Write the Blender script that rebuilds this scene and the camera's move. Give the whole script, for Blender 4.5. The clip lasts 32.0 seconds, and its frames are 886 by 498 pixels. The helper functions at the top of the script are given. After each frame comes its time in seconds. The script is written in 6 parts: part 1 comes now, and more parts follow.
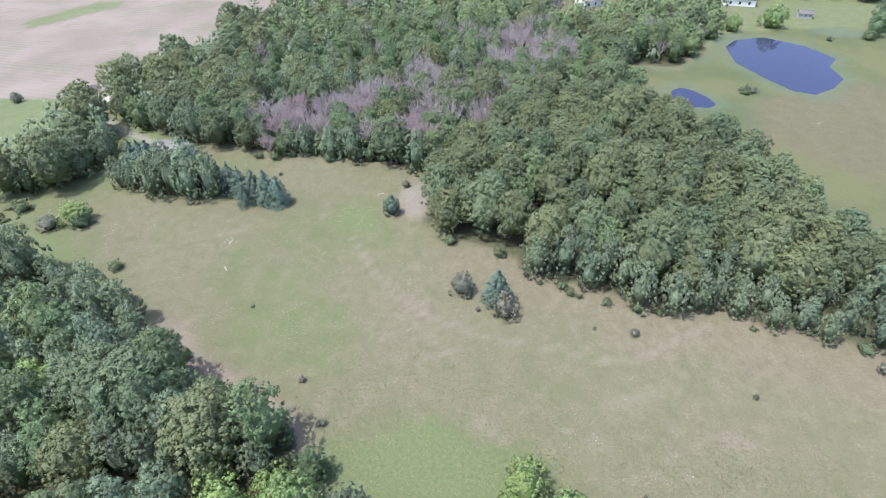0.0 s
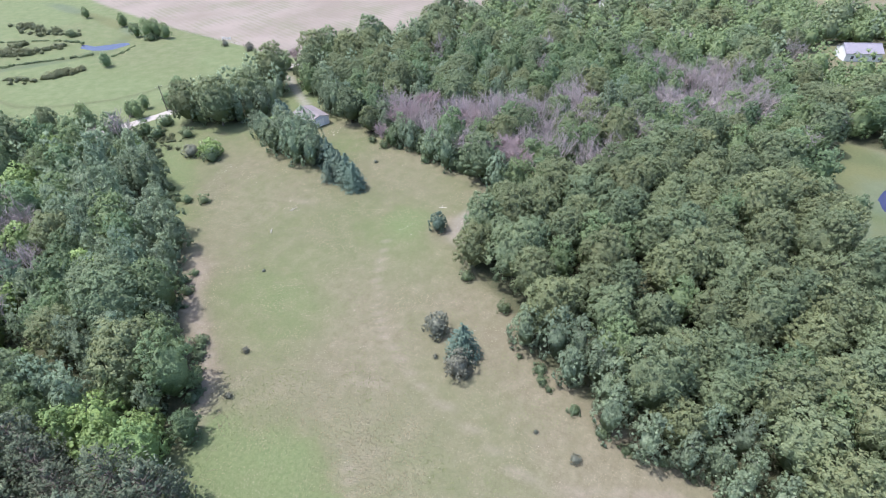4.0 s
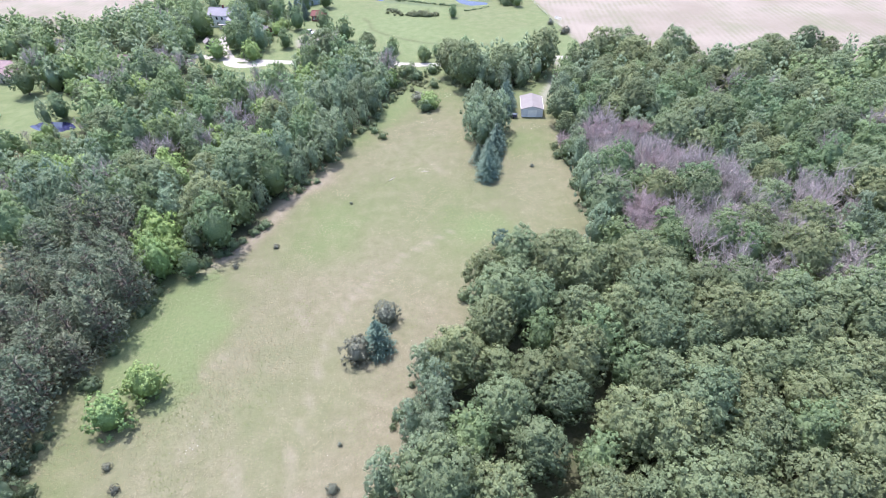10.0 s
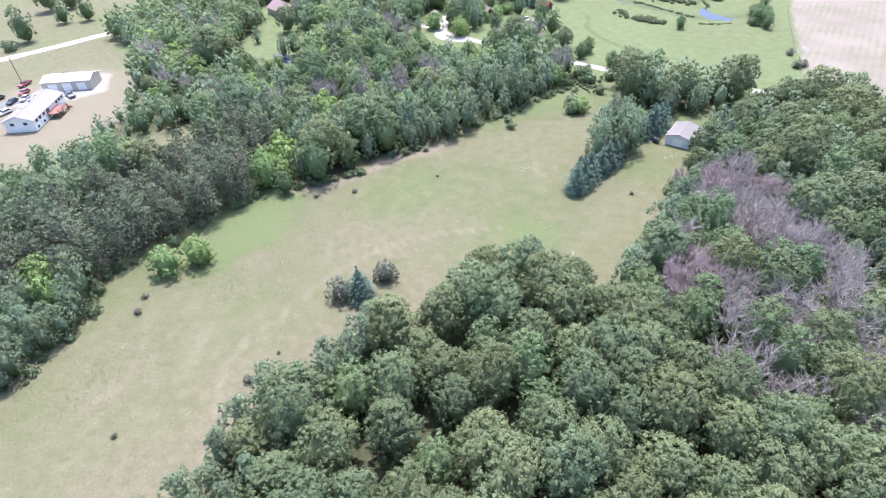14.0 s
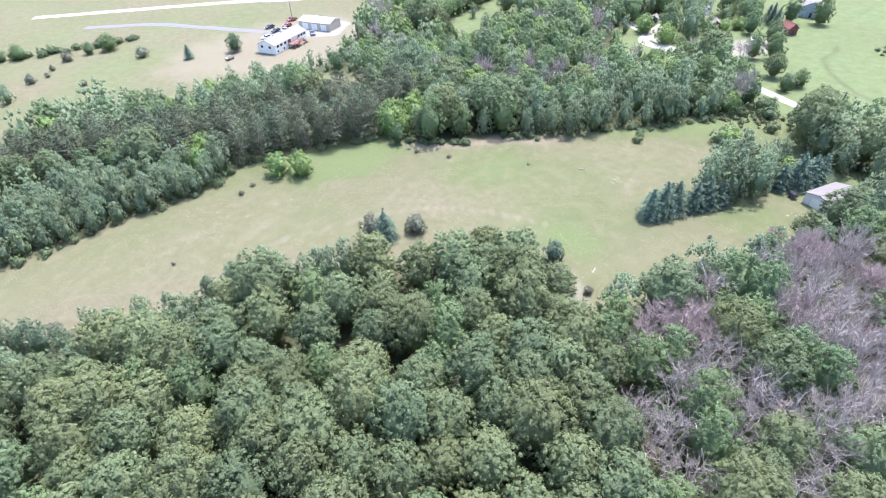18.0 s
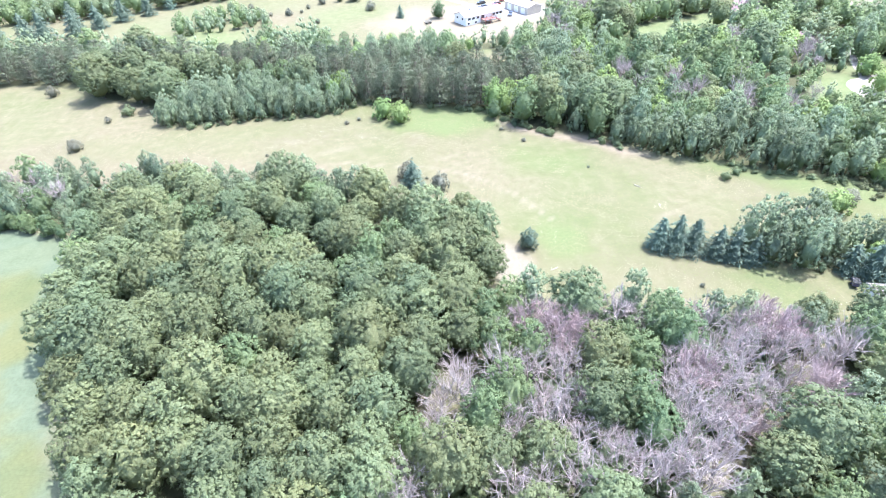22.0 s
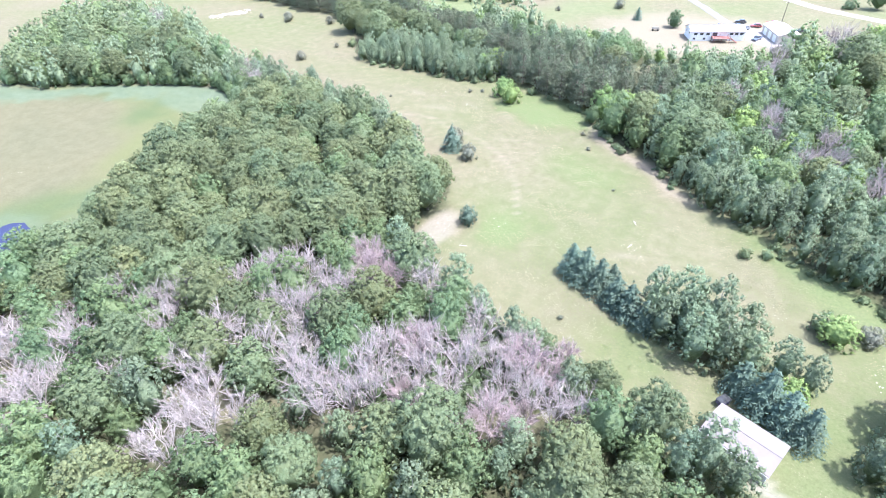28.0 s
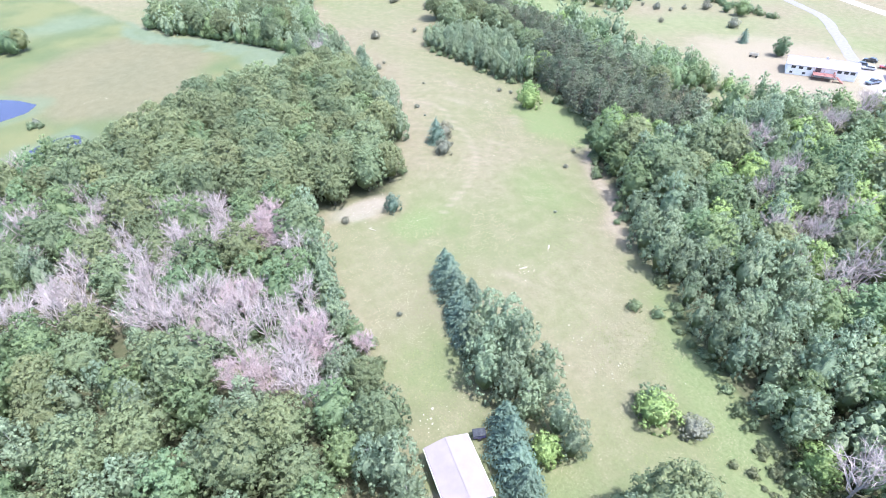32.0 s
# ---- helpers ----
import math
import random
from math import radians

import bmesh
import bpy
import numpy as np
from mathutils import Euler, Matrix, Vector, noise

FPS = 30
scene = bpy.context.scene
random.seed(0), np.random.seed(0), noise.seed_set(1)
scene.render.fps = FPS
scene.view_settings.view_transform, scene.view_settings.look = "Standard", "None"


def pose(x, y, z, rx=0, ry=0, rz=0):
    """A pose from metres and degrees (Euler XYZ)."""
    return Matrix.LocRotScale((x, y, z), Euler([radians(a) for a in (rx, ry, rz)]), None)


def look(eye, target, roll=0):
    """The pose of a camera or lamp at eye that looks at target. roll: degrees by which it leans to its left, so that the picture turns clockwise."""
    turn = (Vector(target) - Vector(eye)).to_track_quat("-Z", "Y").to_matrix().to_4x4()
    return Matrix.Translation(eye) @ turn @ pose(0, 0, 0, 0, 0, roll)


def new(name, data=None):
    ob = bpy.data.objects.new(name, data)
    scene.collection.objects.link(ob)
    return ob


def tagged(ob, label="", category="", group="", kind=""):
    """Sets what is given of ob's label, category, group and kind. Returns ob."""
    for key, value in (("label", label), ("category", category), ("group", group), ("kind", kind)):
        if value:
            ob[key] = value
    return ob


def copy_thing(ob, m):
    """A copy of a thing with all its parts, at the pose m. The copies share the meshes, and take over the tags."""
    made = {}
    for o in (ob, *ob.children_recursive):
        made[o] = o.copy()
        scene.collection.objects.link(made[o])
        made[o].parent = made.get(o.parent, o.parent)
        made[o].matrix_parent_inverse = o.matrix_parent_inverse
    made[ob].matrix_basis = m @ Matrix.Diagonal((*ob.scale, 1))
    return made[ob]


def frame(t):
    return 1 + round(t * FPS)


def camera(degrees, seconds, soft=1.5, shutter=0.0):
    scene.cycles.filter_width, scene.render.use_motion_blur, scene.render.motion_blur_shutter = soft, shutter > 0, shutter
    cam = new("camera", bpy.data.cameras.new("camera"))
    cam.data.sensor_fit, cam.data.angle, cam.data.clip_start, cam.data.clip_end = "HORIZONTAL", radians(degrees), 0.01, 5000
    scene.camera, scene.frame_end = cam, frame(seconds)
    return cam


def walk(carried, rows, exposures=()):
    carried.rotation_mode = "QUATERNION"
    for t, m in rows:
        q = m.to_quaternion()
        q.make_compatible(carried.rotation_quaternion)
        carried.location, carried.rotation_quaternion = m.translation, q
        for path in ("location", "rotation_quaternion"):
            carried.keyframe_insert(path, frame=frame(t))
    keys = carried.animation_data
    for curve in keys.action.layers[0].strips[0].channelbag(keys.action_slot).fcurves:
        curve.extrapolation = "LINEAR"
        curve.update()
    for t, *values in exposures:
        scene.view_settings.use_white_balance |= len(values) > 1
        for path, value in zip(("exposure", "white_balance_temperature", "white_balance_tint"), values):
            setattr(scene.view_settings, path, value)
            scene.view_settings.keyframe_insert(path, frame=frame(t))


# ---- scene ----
cam = camera(79.4, 32.0, soft=0.65)
METRES, EYE, TILT, LEAN, TURN = 400.0, 75.5, -39.48, 1.0, 0.0
ROWS = [
    (0.0, 0.0, 0.0, 0.0, 0.0, 0.0, -0.0),
    (0.5, 0.0134, 0.003, 0.0025, 2.84, -0.04, -2.29),
    (1.0, 0.0264, 0.0063, 0.0059, 5.89, -0.27, -4.71),
    (1.5, 0.0393, 0.0104, 0.0094, 8.91, -0.59, -7.16),
    (2.0, 0.0519, 0.015, 0.0134, 12.11, -1.06, -9.68),
    (2.5, 0.0643, 0.02, 0.0177, 15.0, -1.64, -11.93),
    (3.0, 0.0759, 0.0252, 0.0229, 18.13, -2.42, -14.28),
    (3.5, 0.0876, 0.031, 0.0283, 21.09, -3.21, -16.38),
    (4.0, 0.0986, 0.0375, 0.0341, 24.55, -4.28, -18.68),
    (4.5, 0.1089, 0.0444, 0.04, 28.03, -5.51, -20.9),
    (6.5, 0.146, 0.0766, 0.0665, 42.28, -11.76, -28.47),
    (7.0, 0.1533, 0.0854, 0.0737, 46.91, -14.19, -30.48),
    (7.5, 0.1605, 0.0947, 0.081, 51.53, -16.65, -32.14),
    (8.0, 0.1668, 0.1041, 0.0884, 55.78, -19.02, -33.51),
    (8.5, 0.1725, 0.1138, 0.0962, 60.43, -21.73, -34.74),
    (9.0, 0.1775, 0.1237, 0.1043, 65.09, -24.53, -35.77),
    (9.5, 0.182, 0.1338, 0.1127, 69.95, -27.48, -36.68),
    (10.0, 0.1858, 0.1438, 0.1214, 74.67, -30.49, -37.38),
    (10.5, 0.1888, 0.1539, 0.1302, 79.45, -33.52, -37.79),
    (11.0, 0.1911, 0.1643, 0.1389, 84.8, -36.89, -38.06),
    (11.5, 0.1927, 0.1748, 0.1478, 90.02, -40.22, -38.03),
    (12.0, 0.1937, 0.1853, 0.1568, 95.08, -43.45, -37.84),
    (12.5, 0.1939, 0.1959, 0.1657, 100.34, -46.76, -37.43),
    (13.0, 0.1935, 0.2058, 0.1737, 104.77, -49.53, -36.86),
    (13.5, 0.1923, 0.2165, 0.1823, 109.24, -52.25, -36.11),
    (14.0, 0.1904, 0.2271, 0.1909, 113.9, -55.06, -35.07),
    (14.5, 0.1876, 0.2378, 0.1999, 118.45, -57.74, -33.87),
    (15.0, 0.1843, 0.2482, 0.2084, 122.72, -60.15, -32.56),
    (15.5, 0.1801, 0.2583, 0.2165, 127.65, -62.85, -30.88),
    (17.5, 0.1573, 0.2975, 0.2481, 142.08, -69.91, -24.22),
    (18.0, 0.1485, 0.3076, 0.2559, 146.1, -71.58, -21.88),
    (18.5, 0.1376, 0.3185, 0.2651, 150.25, -73.15, -19.45),
    (19.0, 0.1267, 0.3296, 0.2744, 153.63, -74.32, -17.33),
    (19.5, 0.1147, 0.339, 0.2821, 157.12, -75.38, -14.99),
    (20.0, 0.101, 0.3483, 0.2891, 160.8, -76.38, -12.31),
    (20.5, 0.0871, 0.3571, 0.296, 163.3, -76.97, -10.41),
    (21.0, 0.0726, 0.3648, 0.3021, 166.26, -77.56, -8.19),
    (21.5, 0.0571, 0.3719, 0.3074, 169.21, -77.97, -5.73),
    (22.0, 0.041, 0.3776, 0.3126, 172.39, -78.21, -3.19),
    (22.5, 0.0245, 0.383, 0.3168, 175.43, -77.93, -0.65),
    (23.0, 0.0077, 0.3871, 0.3201, 178.54, -78.01, 1.88),
    (23.5, -0.0096, 0.3907, 0.3226, 181.36, -77.93, 4.26),
    (24.0, -0.0273, 0.3935, 0.3242, 184.09, -77.7, 6.61),
    (24.5, -0.0452, 0.3951, 0.3254, 186.8, -77.44, 8.83),
    (26.5, -0.1168, 0.3929, 0.3208, 196.79, -75.47, 16.87),
    (27.0, -0.1345, 0.3897, 0.3177, 199.52, -74.72, 18.85),
    (27.5, -0.1516, 0.3857, 0.3138, 202.16, -73.93, 20.66),
    (28.0, -0.1683, 0.3807, 0.3091, 204.6, -73.12, 22.27),
    (28.5, -0.1845, 0.3749, 0.3038, 206.95, -72.27, 23.72),
    (29.0, -0.2001, 0.3682, 0.2979, 209.43, -71.4, 25.16),
    (29.5, -0.2148, 0.3607, 0.2913, 211.79, -70.54, 26.42),
    (30.0, -0.229, 0.3523, 0.284, 214.44, -69.47, 27.8),
    (30.5, -0.2424, 0.3431, 0.2763, 217.01, -68.37, 29.06),
    (31.0, -0.255, 0.3333, 0.268, 219.51, -67.2, 30.17),
    (31.5, -0.2665, 0.3227, 0.2593, 222.17, -65.91, 31.28),
    (32.0, -0.2769, 0.3116, 0.2503, 225.29, -64.33, 32.42),
]
walk(cam, [(t, pose(0, 0, EYE, TILT, LEAN, TURN) @ pose(METRES * x, METRES * y, METRES * z, 90 + pitch, roll, yaw)) for t, x, y, z, yaw, pitch, roll in ROWS],
     exposures=[(0.0, 1.05, 5850, 13), (4.0, 1.1, 5850, 14), (9.0, 1.43, 5840, 15), (13.0, 1.5, 5840, 14), (17.0, 1.54, 5840, 11), (19.0, 1.8, 5860, 10), (21.0, 2.1, 5800, 11), (24.0, 2.18, 5740, 13), (28.0, 2.0, 5720, 12), (32.0, 1.89, 5680, 13)])

# ---- light: clear summer sky, high sun ----
SUN_AZ, SUN_EL = 200.0, 68.0
world = bpy.data.worlds.new("sky")
scene.world = world
world.use_nodes = True
_n = world.node_tree
_sky = _n.nodes.new("ShaderNodeTexSky")
_sky.sky_type = "NISHITA"
_sky.sun_disc = False
_sky.sun_elevation = radians(SUN_EL)
_sky.sun_rotation = radians(90.0 - SUN_AZ)
_sky.air_density, _sky.dust_density, _sky.ozone_density = 1.2, 3.0, 1.0
_n.nodes["Background"].inputs["Strength"].default_value = 0.15
_n.links.new(_sky.outputs[0], _n.nodes["Background"].inputs["Color"])
_sun = bpy.data.lights.new("sun", "SUN")
_sun.energy, _sun.angle, _sun.color = 2.7, radians(0.6), (1.0, 0.96, 0.89)
sun = new("sun", _sun)
_sd = Vector((math.cos(radians(SUN_AZ)) * math.cos(radians(SUN_EL)), math.sin(radians(SUN_AZ)) * math.cos(radians(SUN_EL)), math.sin(radians(SUN_EL))))
sun.matrix_world = look(_sd * 300, (0, 0, 0))

# ---- materials ----
def mat(name):
    m = bpy.data.materials.new(name)
    m.use_nodes = True
    t = m.node_tree
    return m, t, t.nodes["Principled BSDF"]


def ramp(t, fac, stops):
    r = t.nodes.new("ShaderNodeValToRGB")
    e = r.color_ramp.elements
    while len(e) < len(stops):
        e.new(0.5)
    for s, (p, c) in zip(e, stops):
        s.position, s.color = p, (*c, 1)
    t.links.new(fac, r.inputs[0])
    return r.outputs[0]


def mix(t, fac, a, b, mode="MIX"):
    m = t.nodes.new("ShaderNodeMix")
    m.data_type, m.blend_type = "RGBA", mode
    for sock, v in ((m.inputs[0], fac), (m.inputs[6], a), (m.inputs[7], b)):
        if isinstance(v, (int, float)):
            sock.default_value = v
        elif isinstance(v, tuple):
            sock.default_value = (*v, 1)
        else:
            t.links.new(v, sock)
    return m.outputs[2]


def calc(t, op, a, b=0.0, clamp=True):
    m = t.nodes.new("ShaderNodeMath")
    m.operation = op
    m.use_clamp = clamp
    for sock, v in ((m.inputs[0], a), (m.inputs[1], b)):
        if isinstance(v, (int, float)):
            sock.default_value = v
        else:
            t.links.new(v, sock)
    return m.outputs[0]


def noisetex(t, scale, detail=3.0, rough=0.55, space="Object", stretch=None):
    c = t.nodes.new("ShaderNodeTexCoord")
    n = t.nodes.new("ShaderNodeTexNoise")
    n.inputs["Scale"].default_value, n.inputs["Detail"].default_value, n.inputs["Roughness"].default_value = scale, detail, rough
    if stretch:
        mp = t.nodes.new("ShaderNodeMapping")
        mp.inputs["Scale"].default_value = stretch
        t.links.new(c.outputs[space], mp.inputs[0])
        t.links.new(mp.outputs[0], n.inputs["Vector"])
    else:
        t.links.new(c.outputs[space], n.inputs["Vector"])
    return n.outputs["Fac"]


def bump(t, p, height, strength, dist):
    b = t.nodes.new("ShaderNodeBump")
    b.inputs["Strength"].default_value, b.inputs["Distance"].default_value = strength, dist
    t.links.new(height, b.inputs["Height"])
    t.links.new(b.outputs[0], p.inputs["Normal"])


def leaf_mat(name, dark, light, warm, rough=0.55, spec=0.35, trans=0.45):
    """Foliage: colour drifts from tree to tree, from clump to clump and from leaf to leaf; a fine speckle also paints
    in shaded leaf gaps.
    """
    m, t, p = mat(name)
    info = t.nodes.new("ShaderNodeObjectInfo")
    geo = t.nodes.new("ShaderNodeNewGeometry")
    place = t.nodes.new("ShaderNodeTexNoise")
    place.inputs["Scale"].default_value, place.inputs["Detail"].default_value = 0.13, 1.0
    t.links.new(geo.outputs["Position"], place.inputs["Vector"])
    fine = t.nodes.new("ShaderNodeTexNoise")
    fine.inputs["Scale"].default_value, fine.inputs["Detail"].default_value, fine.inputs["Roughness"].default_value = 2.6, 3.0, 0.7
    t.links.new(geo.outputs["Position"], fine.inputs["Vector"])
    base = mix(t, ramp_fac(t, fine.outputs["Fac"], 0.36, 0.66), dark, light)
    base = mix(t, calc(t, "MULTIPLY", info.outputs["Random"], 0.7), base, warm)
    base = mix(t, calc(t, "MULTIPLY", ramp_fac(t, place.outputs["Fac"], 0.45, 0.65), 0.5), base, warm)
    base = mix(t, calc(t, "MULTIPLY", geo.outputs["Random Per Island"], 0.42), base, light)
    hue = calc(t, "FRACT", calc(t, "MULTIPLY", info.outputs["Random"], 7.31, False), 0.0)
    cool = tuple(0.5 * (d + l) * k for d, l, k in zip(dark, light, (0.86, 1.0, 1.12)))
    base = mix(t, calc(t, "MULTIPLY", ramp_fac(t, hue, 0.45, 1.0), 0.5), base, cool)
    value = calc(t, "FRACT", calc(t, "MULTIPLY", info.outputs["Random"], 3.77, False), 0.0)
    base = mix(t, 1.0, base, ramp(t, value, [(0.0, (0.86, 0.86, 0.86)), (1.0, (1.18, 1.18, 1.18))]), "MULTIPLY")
    # fine speckle: leaf tone, plus painted shade for the gaps between leaves
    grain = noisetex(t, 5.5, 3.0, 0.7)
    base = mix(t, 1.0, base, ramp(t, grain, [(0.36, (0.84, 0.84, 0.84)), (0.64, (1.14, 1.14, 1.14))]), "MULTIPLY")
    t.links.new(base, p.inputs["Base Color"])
    p.inputs["Roughness"].default_value, p.inputs["Specular IOR Level"].default_value = rough, spec
    bump(t, p, grain, 0.8, 0.12)
    tr = t.nodes.new("ShaderNodeBsdfTranslucent")
    t.links.new(base, tr.inputs["Color"])
    ms = t.nodes.new("ShaderNodeMixShader")
    ms.inputs[0].default_value = trans
    t.links.new(p.outputs[0], ms.inputs[1])
    t.links.new(tr.outputs[0], ms.inputs[2])
    t.links.new(ms.outputs[0], t.nodes["Material Output"].inputs["Surface"])
    return m


def ramp_fac(t, fac, lo, hi):
    r = t.nodes.new("ShaderNodeMapRange")
    r.inputs["From Min"].default_value, r.inputs["From Max"].default_value = lo, hi
    t.links.new(fac, r.inputs["Value"])
    return r.outputs[0]


def plain(name, a, b, scale=3.0, rough=0.6, metal=0.0, spec=0.4, bumps=0.0, stretch=None):
    m, t, p = mat(name)
    n = noisetex(t, scale, 4.0, 0.6, stretch=stretch)
    col = mix(t, ramp_fac(t, n, 0.3, 0.7), a, b)
    info = t.nodes.new("ShaderNodeObjectInfo")
    col = mix(t, calc(t, "MULTIPLY", info.outputs["Random"], 0.25), col, b)
    t.links.new(col, p.inputs["Base Color"])
    p.inputs["Roughness"].default_value, p.inputs["Metallic"].default_value, p.inputs["Specular IOR Level"].default_value = rough, metal, spec
    if bumps:
        bump(t, p, n, bumps, 0.05)
    return m


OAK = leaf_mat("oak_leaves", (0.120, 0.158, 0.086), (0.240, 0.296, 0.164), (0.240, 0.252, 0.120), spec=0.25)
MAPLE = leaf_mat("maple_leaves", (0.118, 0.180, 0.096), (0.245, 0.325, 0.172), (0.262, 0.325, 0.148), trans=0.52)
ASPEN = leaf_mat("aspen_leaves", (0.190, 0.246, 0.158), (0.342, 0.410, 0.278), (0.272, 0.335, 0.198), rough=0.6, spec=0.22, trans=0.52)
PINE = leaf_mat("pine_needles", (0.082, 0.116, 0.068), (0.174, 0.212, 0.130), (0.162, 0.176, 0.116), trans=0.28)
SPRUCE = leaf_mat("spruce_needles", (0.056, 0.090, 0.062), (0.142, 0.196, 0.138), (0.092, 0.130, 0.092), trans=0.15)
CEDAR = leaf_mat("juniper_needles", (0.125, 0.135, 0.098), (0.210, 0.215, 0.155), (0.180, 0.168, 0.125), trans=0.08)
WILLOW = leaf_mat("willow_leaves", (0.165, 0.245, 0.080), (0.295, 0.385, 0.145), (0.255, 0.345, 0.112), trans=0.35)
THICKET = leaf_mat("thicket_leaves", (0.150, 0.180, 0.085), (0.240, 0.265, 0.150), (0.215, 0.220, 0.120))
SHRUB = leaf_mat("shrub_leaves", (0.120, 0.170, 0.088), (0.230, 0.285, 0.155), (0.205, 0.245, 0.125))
BARK = plain("bark", (0.10, 0.085, 0.07), (0.19, 0.165, 0.14), 2.0, 0.9, bumps=0.5, stretch=(1, 1, 0.25))
PALEBARK = plain("pale_bark", (0.30, 0.29, 0.26), (0.48, 0.46, 0.42), 2.0, 0.8, stretch=(1, 1, 0.4))
DEADWOOD = plain("dead_wood", (0.345, 0.290, 0.276), (0.475, 0.425, 0.405), 0.8, 0.85)
DEADTWIG = plain("dead_twigs", (0.27, 0.222, 0.218), (0.38, 0.33, 0.325), 0.6, 0.9)
REDTWIG = plain("red_twigs", (0.32, 0.245, 0.245), (0.41, 0.33, 0.33), 0.6, 0.9)
ROOFWHITE = plain("pale_roof_metal", (0.188, 0.164, 0.166), (0.225, 0.20, 0.203), 0.4, 0.75, spec=0.2)
GARAGEROOF = plain("white_roof_metal", (0.52, 0.50, 0.51), (0.60, 0.58, 0.59), 0.4, 0.6, spec=0.3)
WALLMETAL = plain("pale_wall_metal", (0.55, 0.56, 0.60), (0.66, 0.67, 0.70), 0.5, 0.5)
WALLWHITE = plain("white_siding", (0.70, 0.70, 0.70), (0.82, 0.82, 0.81), 1.2, 0.6)
WALLGREY = plain("grey_siding", (0.38, 0.37, 0.38), (0.48, 0.47, 0.48), 1.2, 0.7)
WALLTAN = plain("tan_siding", (0.42, 0.38, 0.33), (0.52, 0.48, 0.42), 1.2, 0.7)
WALLBLUE = plain("blue_grey_siding", (0.28, 0.33, 0.42), (0.36, 0.42, 0.52), 1.2, 0.6)
WALLRED = plain("red_boards", (0.13, 0.045, 0.04), (0.20, 0.075, 0.065), 1.5, 0.8)
SHINGLEGREY = plain("grey_shingles", (0.205, 0.188, 0.216), (0.268, 0.248, 0.280), 1.5, 0.85, bumps=0.3)
SHINGLEPINK = plain("reddish_shingles", (0.205, 0.140, 0.145), (0.275, 0.190, 0.195), 1.5, 0.85, bumps=0.3)
SHINGLEDARK = plain("dark_shingles", (0.10, 0.095, 0.09), (0.17, 0.16, 0.155), 1.5, 0.85, bumps=0.3)
DECK = plain("red_brown_deck_boards", (0.22, 0.09, 0.08), (0.32, 0.15, 0.13), 2.0, 0.8)
DARK = plain("dark_opening", (0.02, 0.02, 0.022), (0.05, 0.05, 0.055), 2.0, 0.4)
GLASS = plain("window_glass", (0.03, 0.035, 0.045), (0.06, 0.065, 0.08), 0.7, 0.08, spec=0.8)
RUBBER = plain("rubber", (0.02, 0.02, 0.02), (0.035, 0.035, 0.035), 6.0, 0.8)
STONE = plain("pale_stone", (0.34, 0.31, 0.25), (0.48, 0.44, 0.37), 1.5, 0.85, bumps=0.4)
LOGWOOD = plain("bleached_log", (0.36, 0.32, 0.26), (0.48, 0.44, 0.37), 1.5, 0.85, stretch=(0.3, 2, 2))
DRYGRASS = leaf_mat("dry_grass", (0.19, 0.17, 0.105), (0.29, 0.255, 0.175), (0.23, 0.20, 0.13), rough=0.8, spec=0.1)
LUSHGRASS = leaf_mat("lush_grass", (0.13, 0.155, 0.06), (0.18, 0.205, 0.09), (0.16, 0.18, 0.08), rough=0.7, spec=0.15)


def paint(name, c, rough=0.25):
    m, t, p = mat(name)
    n = noisetex(t, 1.5, 3.0)
    t.links.new(mix(t, ramp_fac(t, n, 0.3, 0.8), c, tuple(0.75 * v + 0.06 for v in c)), p.inputs["Base Color"])
    p.inputs["Roughness"].default_value = rough
    p.inputs["Coat Weight"].default_value = 0.4
    return m


CARPAINT = {"red": paint("red_car_paint", (0.30, 0.025, 0.03)), "black": paint("black_car_paint", (0.015, 0.015, 0.018)),
            "white": paint("white_car_paint", (0.75, 0.75, 0.75)), "silver": paint("silver_car_paint", (0.42, 0.43, 0.45)),
            "blue": paint("slate_car_paint", (0.12, 0.15, 0.22)), "purple": paint("dark_blue_paint", (0.05, 0.045, 0.12))}


